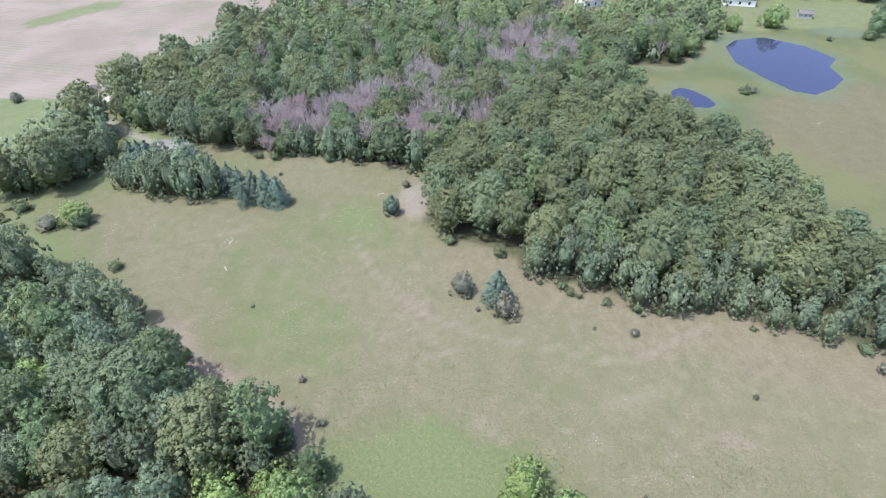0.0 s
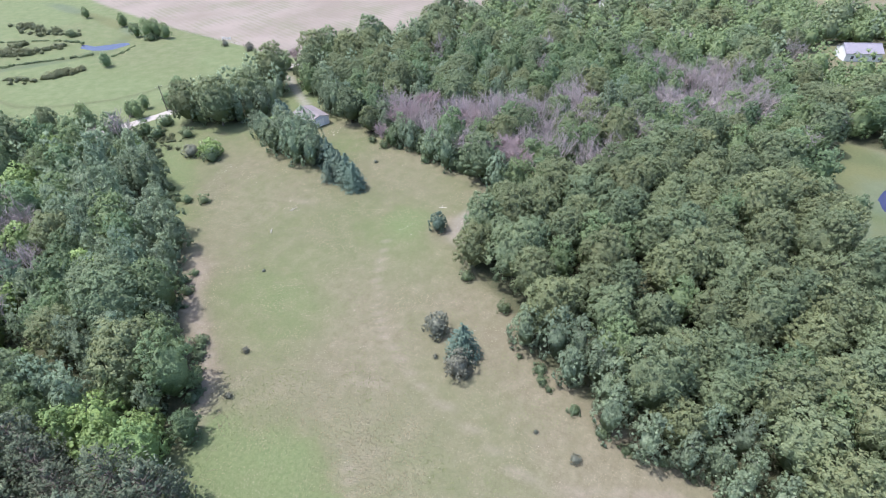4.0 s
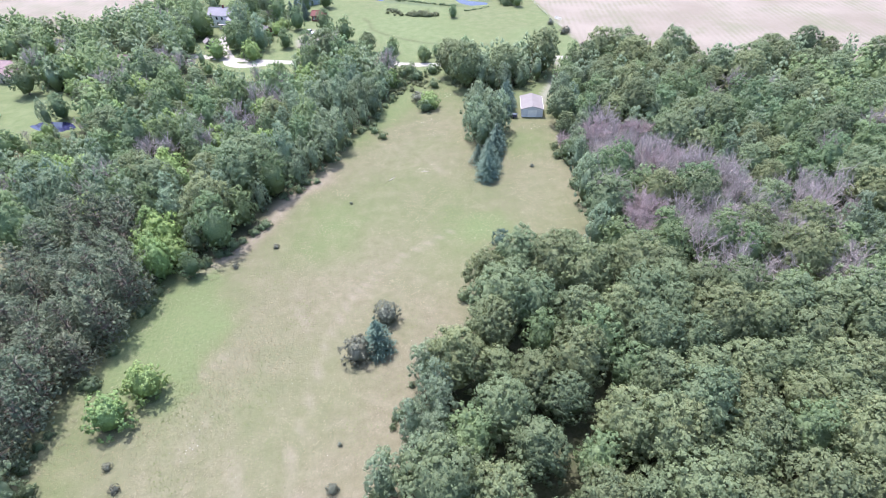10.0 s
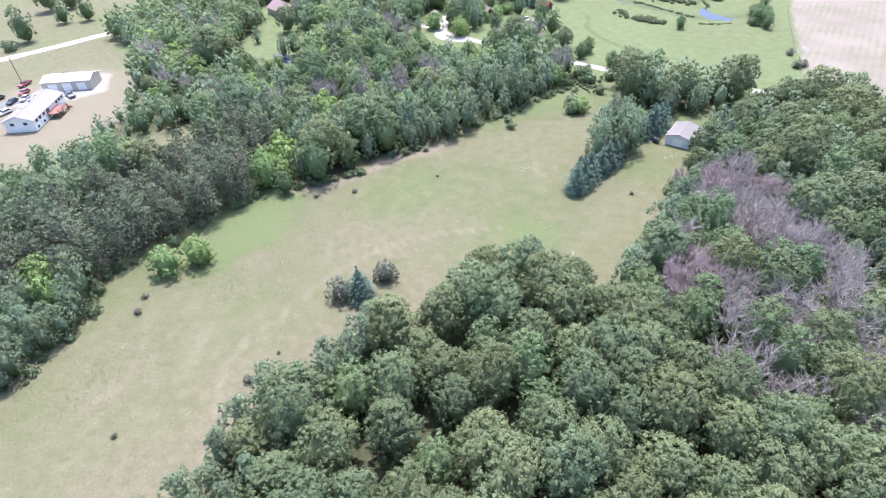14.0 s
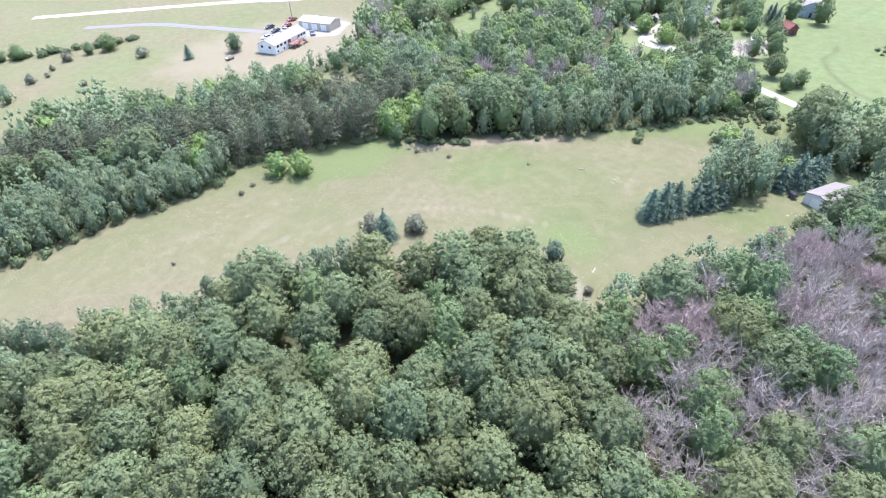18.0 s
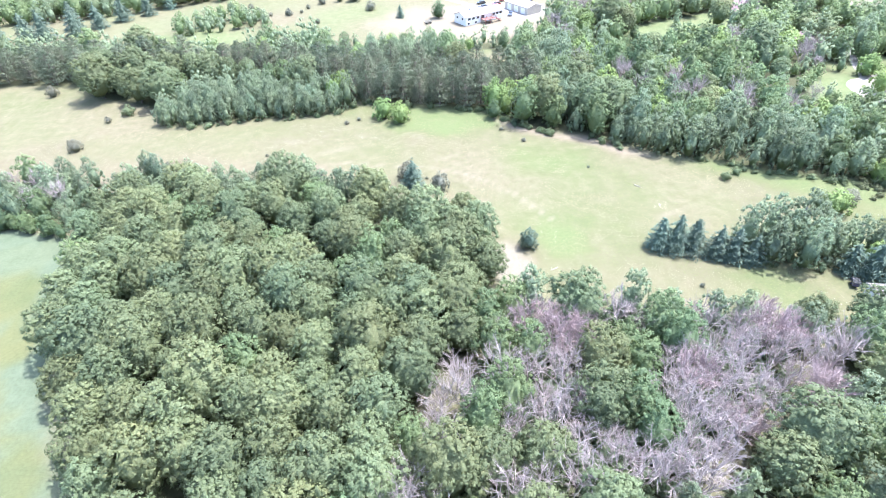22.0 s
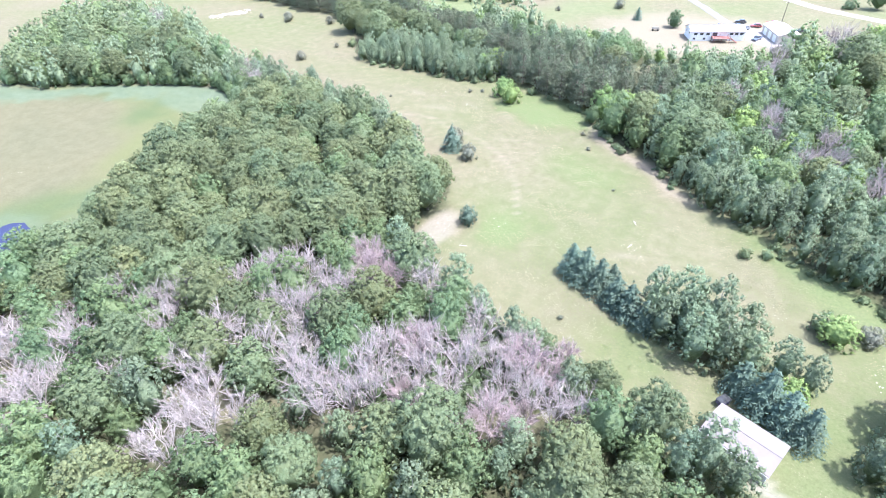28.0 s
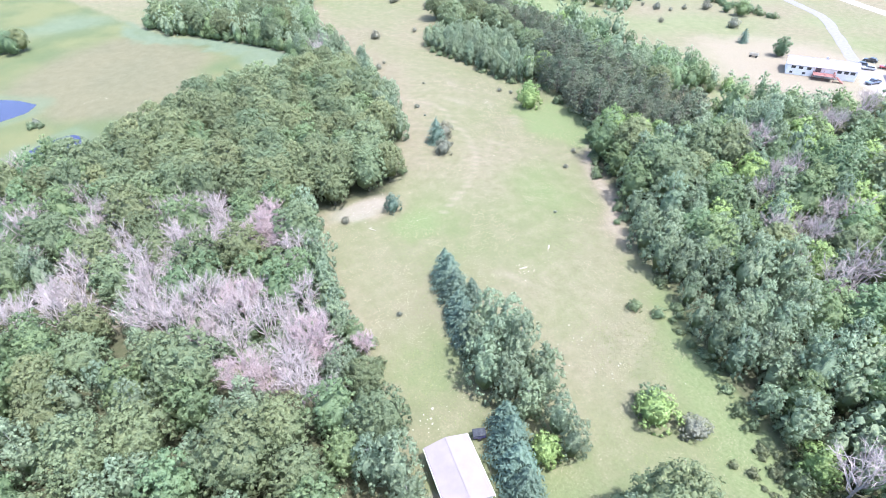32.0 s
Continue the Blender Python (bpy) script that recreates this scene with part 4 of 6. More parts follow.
def pine_crown(name, seed, leaf, H, R, layers, base=0.8):
    """Level limbs in whorls that carry upturned tufts of needles, thinner towards the inside."""
    r = np.random.default_rng(seed)
    tufts_c, tufts_r, tufts_w, limbs = [], [], [], []
    for k in range(layers):
        s = (k + 0.5 * r.random()) / layers
        z = base + (H - base) * s
        rr = R * (1 - s ** 2.0) ** 0.75 * (0.85 + 0.3 * r.random()) + 0.15
        n = max(4, int(2.3 * rr + 2))
        for j in range(n):
            a = 2 * math.pi * (j + 0.9 * r.random()) / n + k
            L = rr * (0.75 + 0.4 * r.random())
            w = np.array([math.cos(a), math.sin(a), 0.12 + 0.25 * s])
            t = np.array([-math.sin(a), math.cos(a), 0])
            limbs.append(tube([np.array([0, 0, z]), w * L * 0.5 + np.array([0, 0, z]), w * L + np.array([0, 0, z + 0.1 * L])], [0.05, 0.035, 0.012], 3))
            for q, off in ((0.55, 0.0), (0.76, -0.17), (0.8, 0.17), (0.98, -0.1), (1.02, 0.12)):
                tufts_c.append(w * L * q + t * off * L + np.array([0, 0, z + 0.1 * L * q]) + r.normal(size=3) * 0.12)
                tufts_r.append(0.36 * (0.7 + 0.6 * r.random()))
                tufts_w.append(unit(w * 0.5 + np.array([0, 0, 0.9])))
    c, rad, w = np.array(tufts_c), np.array(tufts_r), np.array(tufts_w)
    per = 5
    who = np.repeat(np.arange(len(c)), per)
    e = unit(r.normal(size=(len(who), 3)) + 0.9 * w[who])
    cen = c[who] + e * rad[who][:, None] * (0.35 + 0.7 * r.random((len(who), 1)))
    side = unit(np.cross(e, r.normal(size=e.shape)))
    pv, pf = cards(cen, unit(side + 0.8 * w[who]), 0.25, 0.34, r, 0.1)
    bv, bf, bn = balls(c - w * 0.05, rad * 0.5, r, 0.8)
    lv, lf = join(limbs)
    v, f = join([(bv, bf), (pv, pf), (lv, lf[0])])
    slots = np.concatenate([np.zeros(len(bf)), np.zeros(len(pf)), np.ones(len(lf[0]))])
    soft = unit(np.repeat(e * 0.8 + w[who] * 0.5 + r.normal(size=e.shape) * 0.2, 4, axis=0))
    ln = unit(lv * np.array([1, 1, 0]) * 0.2 + np.array([0, 0, 1.0]))
    return mesh_np(name, v, f, (leaf, BARK), slots, normals=np.concatenate([unit(bn + np.repeat(w, 6, axis=0)), soft, ln]))


def dead_crown(name, seed, H, R, stems, sub, twigs, wood, twig):
    """Bare forked limbs with sprays of thin twigs."""
    r = np.random.default_rng(seed)
    limbs, fine = [], []
    for k in range(stems):
        a = 2 * math.pi * (k + 0.6 * r.random()) / stems
        reach = R * (0.35 + 0.65 * r.random())
        p0 = np.array([0, 0, H * (0.12 + 0.22 * r.random())])
        p3 = np.array([math.cos(a) * reach, math.sin(a) * reach, H * (0.78 + 0.24 * r.random()) * (1 - 0.25 * reach / R)])
        p1 = p0 * 0.66 + p3 * 0.34 + np.array([0, 0, -0.04 * H]) + r.normal(size=3) * 0.2
        p2 = p0 * 0.30 + p3 * 0.70 + np.array([0, 0, -0.02 * H]) + r.normal(size=3) * 0.25
        limbs.append(tube([p0, p1, p2, p3], [0.11, 0.085, 0.055, 0.022], 4))
        for m in range(sub):
            s = 0.3 + 0.68 * r.random()
            b0 = p1 + (p3 - p1) * s
            d = unit(unit(p3 - p0) * 0.75 + r.normal(size=3) * 0.55 + np.array([0, 0, 0.25]))
            L = H * (0.10 + 0.16 * r.random())
            b1 = b0 + d * L
            limbs.append(tube([b0, (b0 + b1) / 2 + r.normal(size=3) * 0.08, b1], [0.045, 0.032, 0.014], 3))
            for w in range(twigs):
                q = b0 + (b1 - b0) * (0.25 + 0.75 * r.random())
                e = unit(d + r.normal(size=3) * 0.6 + np.array([0, 0, 0.2]))
                fine.append((q, q + e * (0.5 + 0.8 * r.random())))
    fine = np.array(fine)
    side = unit(np.cross(fine[:, 1] - fine[:, 0], r.normal(size=(len(fine), 3)))) * 0.022
    tv = np.stack([fine[:, 0] - side, fine[:, 0] + side, fine[:, 1]], 1).reshape(-1, 3)
    tf = np.arange(len(tv)).reshape(-1, 3)
    v, f = join(limbs + [(tv, tf)])
    quads = sum(len(q) for q in f if q.shape[1] == 4)
    slots = [0] * quads + [1] * (sum(len(q) for q in f) - quads)
    if f[0].shape[1] == 3:
        slots = slots[::-1]
    return mesh_np(name, v, f, (wood, twig), slots)


def tree(kind, label, category, trunk, crown, crown_name="crown"):
    """A prototype: an empty at the foot with trunk and crown, parked below ground until it is copied."""
    ob = thing(kind, label, category)
    part("trunk", trunk, None, ob)
    part(crown_name, crown, None, ob)
    return ob


PROTO = {}


def proto(key, kind, label, category, trunk, crown, crown_name="crown"):
    PROTO.setdefault(key, []).append((tree(kind, label, category, trunk, crown, crown_name)))


for i in range(5):
    r = np.random.default_rng(100 + i)
    h = 11.6 + 1.5 * i / 4
    tk = trunk_mesh("oak_trunk", h * 0.72, 0.27, r.normal(size=2) * 0.3, 6, 2.6, r, BARK)
    proto("oak", "oak_tree", "broad olive-green oak with a rounded billowing crown in dense woodland", "tree", tk,
          leafy_crown("oak_crown", 200 + i, OAK, 4.0 + 0.22 * i, h, 0.9, 34 + 2 * (i % 3), 1.28, 8, 0.52, 13, 0.165, loose=0.36, low=0.26))
    if i < 3:
        proto("oak_far", "oak_tree", "", "", tk, leafy_crown("oak_crown", 220 + i, OAK, 4.1 + 0.25 * i, h, 1.6, 15, 1.6, 4, 0.80, 6, 0.30, loose=0.6))
for i in range(4):
    r = np.random.default_rng(300 + i)
    h = 10.4 + 0.7 * i
    tk = trunk_mesh("maple_trunk", h * 0.7, 0.2, r.normal(size=2) * 0.3, 6, 2.2, r, BARK)
    proto("maple", "maple_tree", "fresh green broadleaf tree with a loose leafy crown", "tree", tk,
          leafy_crown("maple_crown", 320 + i, MAPLE, 3.3 + 0.15 * i, h, 0.5, 24, 1.15, 7, 0.48, 11, 0.19, 0.5, tall=1.1, widest=0.40, ragged=0.45, loose=0.45, low=0.16))
    if i < 3:
        proto("maple_far", "maple_tree", "", "", tk, leafy_crown("maple_crown", 340 + i, MAPLE, 3.4 + 0.2 * i, h, 1.0, 13, 1.4, 4, 0.75, 6, 0.32, 0.5, tall=1.1, widest=0.4, ragged=0.45, loose=0.6))
for i in range(4):
    r = np.random.default_rng(400 + i)
    h = 9.4 + 0.8 * i
    tk = trunk_mesh("aspen_trunk", h * 0.85, 0.14, r.normal(size=2) * 0.2, 6, 1.2, r, PALEBARK)
    proto("aspen", "aspen_tree", "slender grey-green poplar with an upright shimmering crown", "tree", tk,
          leafy_crown("aspen_crown", 420 + i, ASPEN, 2.5 + 0.15 * i, h, 0.2, 24, 0.80, 6, 0.38, 12, 0.18, 0.36, tall=1.5, widest=0.34, point=1.6, ragged=0.5, loose=0.8, core=0.5))
    if i < 3:
        proto("aspen_far", "aspen_tree", "", "", tk, leafy_crown("aspen_crown", 440 + i, ASPEN, 2.6 + 0.15 * i, h, 0.2, 10, 1.05, 3, 0.65, 5, 0.30, 0.45, tall=1.4, widest=0.3, point=1.6, ragged=0.5, loose=0.8, core=0.5))
for i in range(3):
    r = np.random.default_rng(500 + i)
    h = 11.2 + 0.9 * i
    tk = trunk_mesh("pine_trunk", h * 0.95, 0.18, r.normal(size=2) * 0.15, 8, 1.8, r, BARK)
    proto("pine", "pine_tree", "dull brownish-green pine in a dense planted row", "tree", tk, pine_crown("pine_crown", 520 + i, PINE, h, 3.7 + 0.2 * i, 12))
for i in range(4):
    r = np.random.default_rng(600 + i)
    h = 7.4 + 0.5 * i
    tk = trunk_mesh("spruce_trunk", h * 0.9, 0.13, (0, 0), 0, 1, r, BARK)
    proto("spruce", "spruce_tree", "blue-green conical spruce with boughs to the ground", "tree", tk,
          spruce_crown("spruce_crown", 620 + i, SPRUCE, h, 3.2 + 0.2 * i, 13))
for i in range(3):
    r = np.random.default_rng(700 + i)
    h = 4.6 + 0.5 * i
    tk = trunk_mesh("willow_trunk", h * 0.7, 0.12, (0.1, 0.1), 5, 1.2, r, BARK, 0.15)
    proto("willow", "willow_bush", "bright yellow-green rounded willow bush", "bush", tk,
          leafy_crown("willow_crown", 720 + i, WILLOW, 2.3 + 0.15 * i, h, 0.1, 18, 0.75, 8, 0.32, 8, 0.14, 0.5, widest=0.4, ragged=0.5, loose=0.45))
for i in range(3):
    r = np.random.default_rng(800 + i)
    tk = trunk_mesh("shrub_stem", 1.6, 0.06, (0.1, 0.1), 4, 0.6, r, BARK, 0.1)
    proto("shrub", "shrub", "low grey-green leafy shrub at the wood's edge", "bush", tk,
          leafy_crown("shrub_crown", 820 + i, SHRUB, 1.5, 2.1 + 0.2 * i, 0.0, 10, 0.5, 6, 0.26, 7, 0.13, 0.5, widest=0.35, ragged=0.6, loose=0.45))
    proto("shrub_low", "shrub", "", "", tk, leafy_crown("shrub_crown", 840 + i, SHRUB, 1.5, 2.1 + 0.2 * i, 0.0, 6, 0.6, 3, 0.4, 4, 0.22, 0.5, widest=0.35, ragged=0.6, loose=0.45))
for i in range(3):
    r = np.random.default_rng(900 + i)
    tk = trunk_mesh("juniper_stem", 2.6, 0.08, (0.1, 0.0), 4, 0.8, r, BARK, 0.1)
    proto("juniper", "juniper_bush", "dull olive-brown juniper bush standing in dry meadow grass", "bush", tk,
          leafy_crown("juniper_crown", 920 + i, CEDAR, 1.9, 3.9, 0.05, 20, 0.5, 7, 0.22, 9, 0.13, 0.3, tall=1.3, widest=0.35, ragged=0.5, loose=0.6))
for i in range(2):
    r = np.random.default_rng(950 + i)
    tk = trunk_mesh("cedar_stem", 2.8, 0.09, (0.1, 0.0), 4, 0.8, r, BARK, 0.1)
    proto("cedar", "juniper_bush", "dense dark green oval juniper at the wood's corner", "bush", tk,
          leafy_crown("cedar_crown", 960 + i, SPRUCE, 2.0, 5.0, 0.05, 24, 0.55, 7, 0.24, 9, 0.14, 0.32, tall=1.3, widest=0.35, ragged=0.35, loose=0.5))
for i in range(4):
    r = np.random.default_rng(1000 + i)
    h = 9.8 + 0.6 * i
    tk = trunk_mesh("dead_trunk", h * 0.5, 0.17, r.normal(size=2) * 0.4, 3, 1.6, r, DEADWOOD)
    proto("dead", "dead_tree", "bare dead tree with pale lavender-grey forked limbs", "tree", tk,
          dead_crown("dead_limbs", 1020 + i, h, 3.1, 9, 10, 12, DEADWOOD, DEADTWIG), "bare_crown")
for i in range(2):
    r = np.random.default_rng(1100 + i)
    tk = trunk_mesh("dead_trunk", 5.0, 0.17, (0.2, 0.1), 3, 1.6, r, DEADWOOD)
    proto("red", "dead_tree", "bare reddish-brown tree thick with fine dry twigs", "tree", tk,
          dead_crown("dead_limbs", 1120 + i, 10.5, 3.3, 12, 12, 22, REDTWIG, REDTWIG), "bare_crown")


def mesh_arrays(me):
    v = np.empty(len(me.vertices) * 3, np.float32)
    me.vertices.foreach_get("co", v)
    n = np.empty(len(me.polygons), np.int32)
    me.polygons.foreach_get("loop_total", n)
    lv = np.empty(len(me.loops), np.int32)
    me.loops.foreach_get("vertex_index", lv)
    ends = np.cumsum(n)
    tri, quad = n == 3, n == 4
    st = ends - n
    return v.reshape(-1, 3), lv[st[tri][:, None] + np.arange(3)], lv[st[quad][:, None] + np.arange(4)], SHADE[me.name]


def stuff_mesh(name, key, spots, label, category, leaf=None):
    """Many far trees of one kind as one mesh."""
    src = [[mesh_arrays(c.data) for c in o.children if "crown" in c.name][0] for o in PROTO[key]]
    lims = [c.data.materials[0] for c in PROTO[key][0].children if "crown" in c.name]
    lims = [leaf] if leaf else lims
    vs, ns, tris, quads, n = [], [], [], [], 0
    for x, y, s, tall in spots:
        v, t, q, nv = src[int(rng.integers(len(src)))]
        a = rng.random() * 6.283
        m = np.array([[math.cos(a) * s, -math.sin(a) * s, 0], [math.sin(a) * s, math.cos(a) * s, 0], [0, 0, s * tall]], np.float32)
        vs.append(v @ m.T + np.array([x, y, -0.1], np.float32))
        ns.append(nv @ (m / s).T)
        tris.append(t + n)
        quads.append(q + n)
        n += len(v)
    me = mesh_np(name, np.concatenate(vs), [np.concatenate(tris), np.concatenate(quads)], lims, normals=np.concatenate(ns))
    return tagged(new(name, me), label, category, kind="stuff")


def plant(key, x, y, s=1.0, tall=1.0, label="", group="", which=None, turn=None):
    src = PROTO[key][int(rng.integers(len(PROTO[key]))) if which is None else which % len(PROTO[key])]
    a = rng.random() * 360 if turn is None else turn
    ob = copy_thing(src, pose(x, y, -0.1, 0, 0, a) @ Matrix.Diagonal((s, s, s * tall, 1)))
    if label:
        ob["label"] = label
    if group:
        ob["group"] = group
    return ob

# ---- woods ----
ZONES = {"edge": EDGE_ASPENS, "mid": GREEN_MID, "dense": DENSE_DEAD, "pale": PALE_DEAD, "deadw": DEAD_WOOD, "main": MAIN_WOOD, "north": NORTH_WOOD, "east": EAST_WOOD, "pines": PINES, "saspen": SOUTH_ASPENS, "soak": SOUTH_OAKS, "pasture": PASTURE_GROVE, "fars": FAR_SOUTH, "farw": FAR_WEST,
         "waspen": WEST_ASPENS, "barnw": BARN_WOOD, "south": SOUTH_WOOD, "low": LOW_TREES}


def weights(x, y, zone, edge):
    """Kinds of tree at a place, with their shares."""
    if "edge" in zone:
        return {"aspen": 0.9, "oak": 0.1}
    if "mid" in zone:
        return {"oak": 0.6, "maple": 0.4}
    if "dense" in zone:
        return {"dead": 0.68, "red": 0.26, "maple": 0.06}
    if "pale" in zone:
        return {"dead": 0.75, "maple": 0.25}
    if "deadw" in zone:
        if edge < 5.5:
            return {"oak": 0.65, "aspen": 0.35}
        return {"dead": 0.42, "maple": 0.36, "oak": 0.22}
    if "main" in zone:
        return {"oak": 0.95, "maple": 0.05}
    if "north" in zone:
        if math.hypot(x + 42, y - 165) < 26 or x < -70:
            return {"oak": 0.75, "aspen": 0.15, "maple": 0.10}
        if math.hypot(x - 32, y - 204) < 19 or math.hypot(x + 10, y - 178) < 7 or math.hypot(x - 25, y - 184) < 10 or math.hypot(x - 8, y - 216) < 10:
            return {"dead": 0.7, "maple": 0.3}
        return {"maple": 0.55, "oak": 0.33, "aspen": 0.08, "dead": 0.04}
    if "east" in zone:
        return {"oak": 0.6, "aspen": 0.25, "maple": 0.15} if x > 125 and y > 60 else {"aspen": 0.65, "maple": 0.25, "dead": 0.05, "oak": 0.05}
    if "pines" in zone:
        return {"pine": 1.0}
    if "saspen" in zone:
        return {"aspen": 1.0}
    if "soak" in zone:
        return {"oak": 0.9, "maple": 0.1}
    if "pasture" in zone:
        return {"aspen": 0.7, "maple": 0.3}
    if "fars" in zone or "farw" in zone:
        return {"maple": 0.5, "oak": 0.3, "aspen": 0.2}
    if "waspen" in zone:
        return {"aspen": 0.9, "maple": 0.1}
    if "barnw" in zone:
        return {"aspen": 0.6, "oak": 0.4}
    if x > -55 and "south" in zone:
        return {"oak": 0.55, "maple": 0.25, "aspen": 0.2} if y > 20 else {"aspen": 0.62, "maple": 0.26, "oak": 0.08, "willow": 0.04}
    return {"maple": 0.44, "oak": 0.16, "aspen": 0.20, "dead": 0.06, "willow": 0.14}


GAP = {"oak": 5.7, "maple": 4.8, "aspen": 3.6, "pine": 4.7, "dead": 3.2, "red": 3.2, "willow": 4.6}
INSET = {"oak": 3.6, "maple": 2.8, "aspen": 1.6, "pine": 2.2, "dead": 2.2, "red": 2.2, "willow": 2.5}
KEEP_OUT = [(ROAD, 6.0), (BARN_LANE, 3.5), (FARM_DRIVE, 6.0), (HOUSE_DRIVE, 6.0), (SOUTH_ROAD, 6.0)]
GROUP = {"oak": "oaks of the woods", "maple": "maples of the woods", "aspen": "poplars of the woods", "pine": "pines of the planted rows", "dead": "bare trees in the woods", "red": "reddish bare trees", "willow": "yellow-green trees in the woods"}
BUILDINGS = [(-79, 135.6, 8.0), (-35, -67, 16), (-60, -78, 14), (-203, 29, 11), (-233, 68, 12), (-197, 71, 6), (-160, -50, 13), (-157, -4, 8), (70, 278, 12), (-31, 302, 10)]
TAKEN, SPOTS = {}, {}
# places kept free for single trees that stand out among the others
YELLOW_TREES = [(-31, 33, 1.6), (-26.5, 30.5, 1.5), (-21.5, 33, 1.5), (-24.5, 35.8, 1.3), (-34.5, 29.5, 1.4), (28, 13, 1.6), (31, 17.5, 1.2)]
BARE_TREES = [("red", -6.5, 133.5, 1.05), ("red", -11, 135.5, 1.1), ("red", -14.5, 137, 1.0), ("red", -10.5, 139.5, 1.0), ("red", -50.5, 134.5, 0.62), ("red", -118, 171, 0.7), ("dead", -68.5, 22.5, 1.1), ("dead", -67, 28, 1.0),
              ("dead", -95.5, 50, 1.1), ("dead", -93.5, 56, 1.0), ("dead", -55, 15, 1.1), ("dead", -51.5, 12.5, 0.9), ("dead", -82, 33, 1.0), ("dead", -84.5, 44.5, 1.1), ("dead", -80.5, 41, 0.8), ("dead", -62, -16, 0.9),
              ("dead", -140, 18.5, 1.0), ("dead", -69, 265, 1.0), ("dead", 44, 198, 1.1), ("dead", 36, 203, 1.1), ("dead", 28, 205, 1.1)]
for _x, _y, _g in ([(x, y, 5.0) for x, y, _ in YELLOW_TREES] + [(x, y, 5.0) for _, x, y, _ in BARE_TREES]
                   + [(-28.5, 44.5, 5.5), (-36.5, 49, 5.0), (-20, 39.5, 4.0), (43.5, 134.5, 6.5), (-74.6, 143.2, 4.0), (-78.8, 144, 4.0), (-71.5, 145.5, 4.0)]):
    TAKEN.setdefault((int(_x // 8), int(_y // 8)), []).append((_x, _y, _g))


def fill(poly):
    poly_a = np.array(poly)
    lo, hi = poly_a.min(0), poly_a.max(0)
    s = 2.0
    gx, gy = np.meshgrid(np.arange(lo[0], hi[0], s), np.arange(lo[1], hi[1], s))
    pts = np.stack([gx.ravel(), gy.ravel()], 1) + rng.uniform(-0.8, 0.8, (gx.size, 2))
    pts = pts[(inside(poly, pts) > 0.5) & (np.hypot(pts[:, 0] - 20, pts[:, 1] - 110) < 330)]
    for c in CLEARINGS + WATERS:
        pts = pts[inside(c, pts) < -2.0]
    for line, w in KEEP_OUT:
        pts = pts[along(line, pts) > w]
    for bx, by, br in BUILDINGS:
        pts = pts[np.hypot(pts[:, 0] - bx, pts[:, 1] - by) > br]
    rng.shuffle(pts)
    masks = {k: inside(z, pts) > 0 for k, z in ZONES.items()}
    north = along(NORTH_EDGE, pts)
    rim = np.minimum(np.minimum(north, along(SOUTH_EDGE, pts)), np.abs(inside(MARSH, pts)))
    for n, (x, y) in enumerate(pts):
        w = weights(x, y, [k for k in masks if masks[k][n]], north[n])
        kind = list(w)[int(np.searchsorted(np.cumsum(list(w.values())), rng.random() * 0.999))]
        if rim[n] < INSET[kind]:
            continue
        far = math.hypot(x, y - 100) > 140
        big = kind == "oak" and math.hypot(x + 45, y - 160) < 23 and masks["north"][n]
        g = (1.18 if big else 1.0) * GAP[kind] * (1.2 if far else 1.0) * (0.7 if masks["low"][n] or masks["saspen"][n] else 1.0)
        cell = (int(x // 8), int(y // 8))
        near = [q for i in (-1, 0, 1) for j in (-1, 0, 1) for q in TAKEN.get((cell[0] + i, cell[1] + j), ())]
        if any(math.hypot(q[0] - x, q[1] - y) < (q[2] + g) / 2 for q in near):
            continue
        TAKEN.setdefault(cell, []).append((x, y, g))
        low = 0.38 if masks["low"][n] else 0.7 if masks["pasture"][n] else 1.08 if masks["barnw"][n] else 0.58 if x < -108 and 22 < y < 64 else 0.6 if -62 < x < 36 and y < -18 and kind != "pine" else 0.74 if masks["saspen"][n] else (0.8 if x > 45 else 1.0) if masks["edge"][n] else 0.8 if masks["east"][n] and x < 128 else 1.0
        SPOTS.setdefault(kind, []).append((x, y, low * (rng.uniform(0.7, 1.3) if masks["south"][n] and kind != "pine" else (rng.uniform(0.74, 1.16) if masks["north"][n] else rng.uniform(0.84, 1.12)) * (1.15 if big else 1.0)) * (1.12 if far else 1.0), rng.uniform(0.9, 1.08) / (1.08 if far else 1.0)))


for region in (DEAD_WOOD, MAIN_WOOD, EAST_WOOD, SOUTH_WOOD, BARN_WOOD, NORTH_WOOD, FARM_WOOD, FARM_GROVE, PASTURE_GROVE, FAR_SOUTH, FAR_WEST):
    fill(region)
FAR_LABEL = {"oak": ("far_oaks", "distant olive-green oak woods behind the nearer trees"), "maple": ("far_maples", "distant fresh green broadleaf woods"),
             "aspen": ("far_poplars", "distant stands of grey-green poplars")}
for kind, spots in SPOTS.items():
    spots.sort(key=lambda q: math.hypot(q[0] - 5, q[1] - 95))
    near = {"maple": 225, "aspen": 265}.get(kind, 295)
    for x, y, s, tall in spots[:near]:
        s *= 1.6 if kind == "willow" else 1.0
        plant(kind, x, y, s, tall, group=GROUP[kind])
    if spots[near:]:
        stuff_mesh(FAR_LABEL[kind][0], kind + "_far", spots[near:], FAR_LABEL[kind][1], "woods")

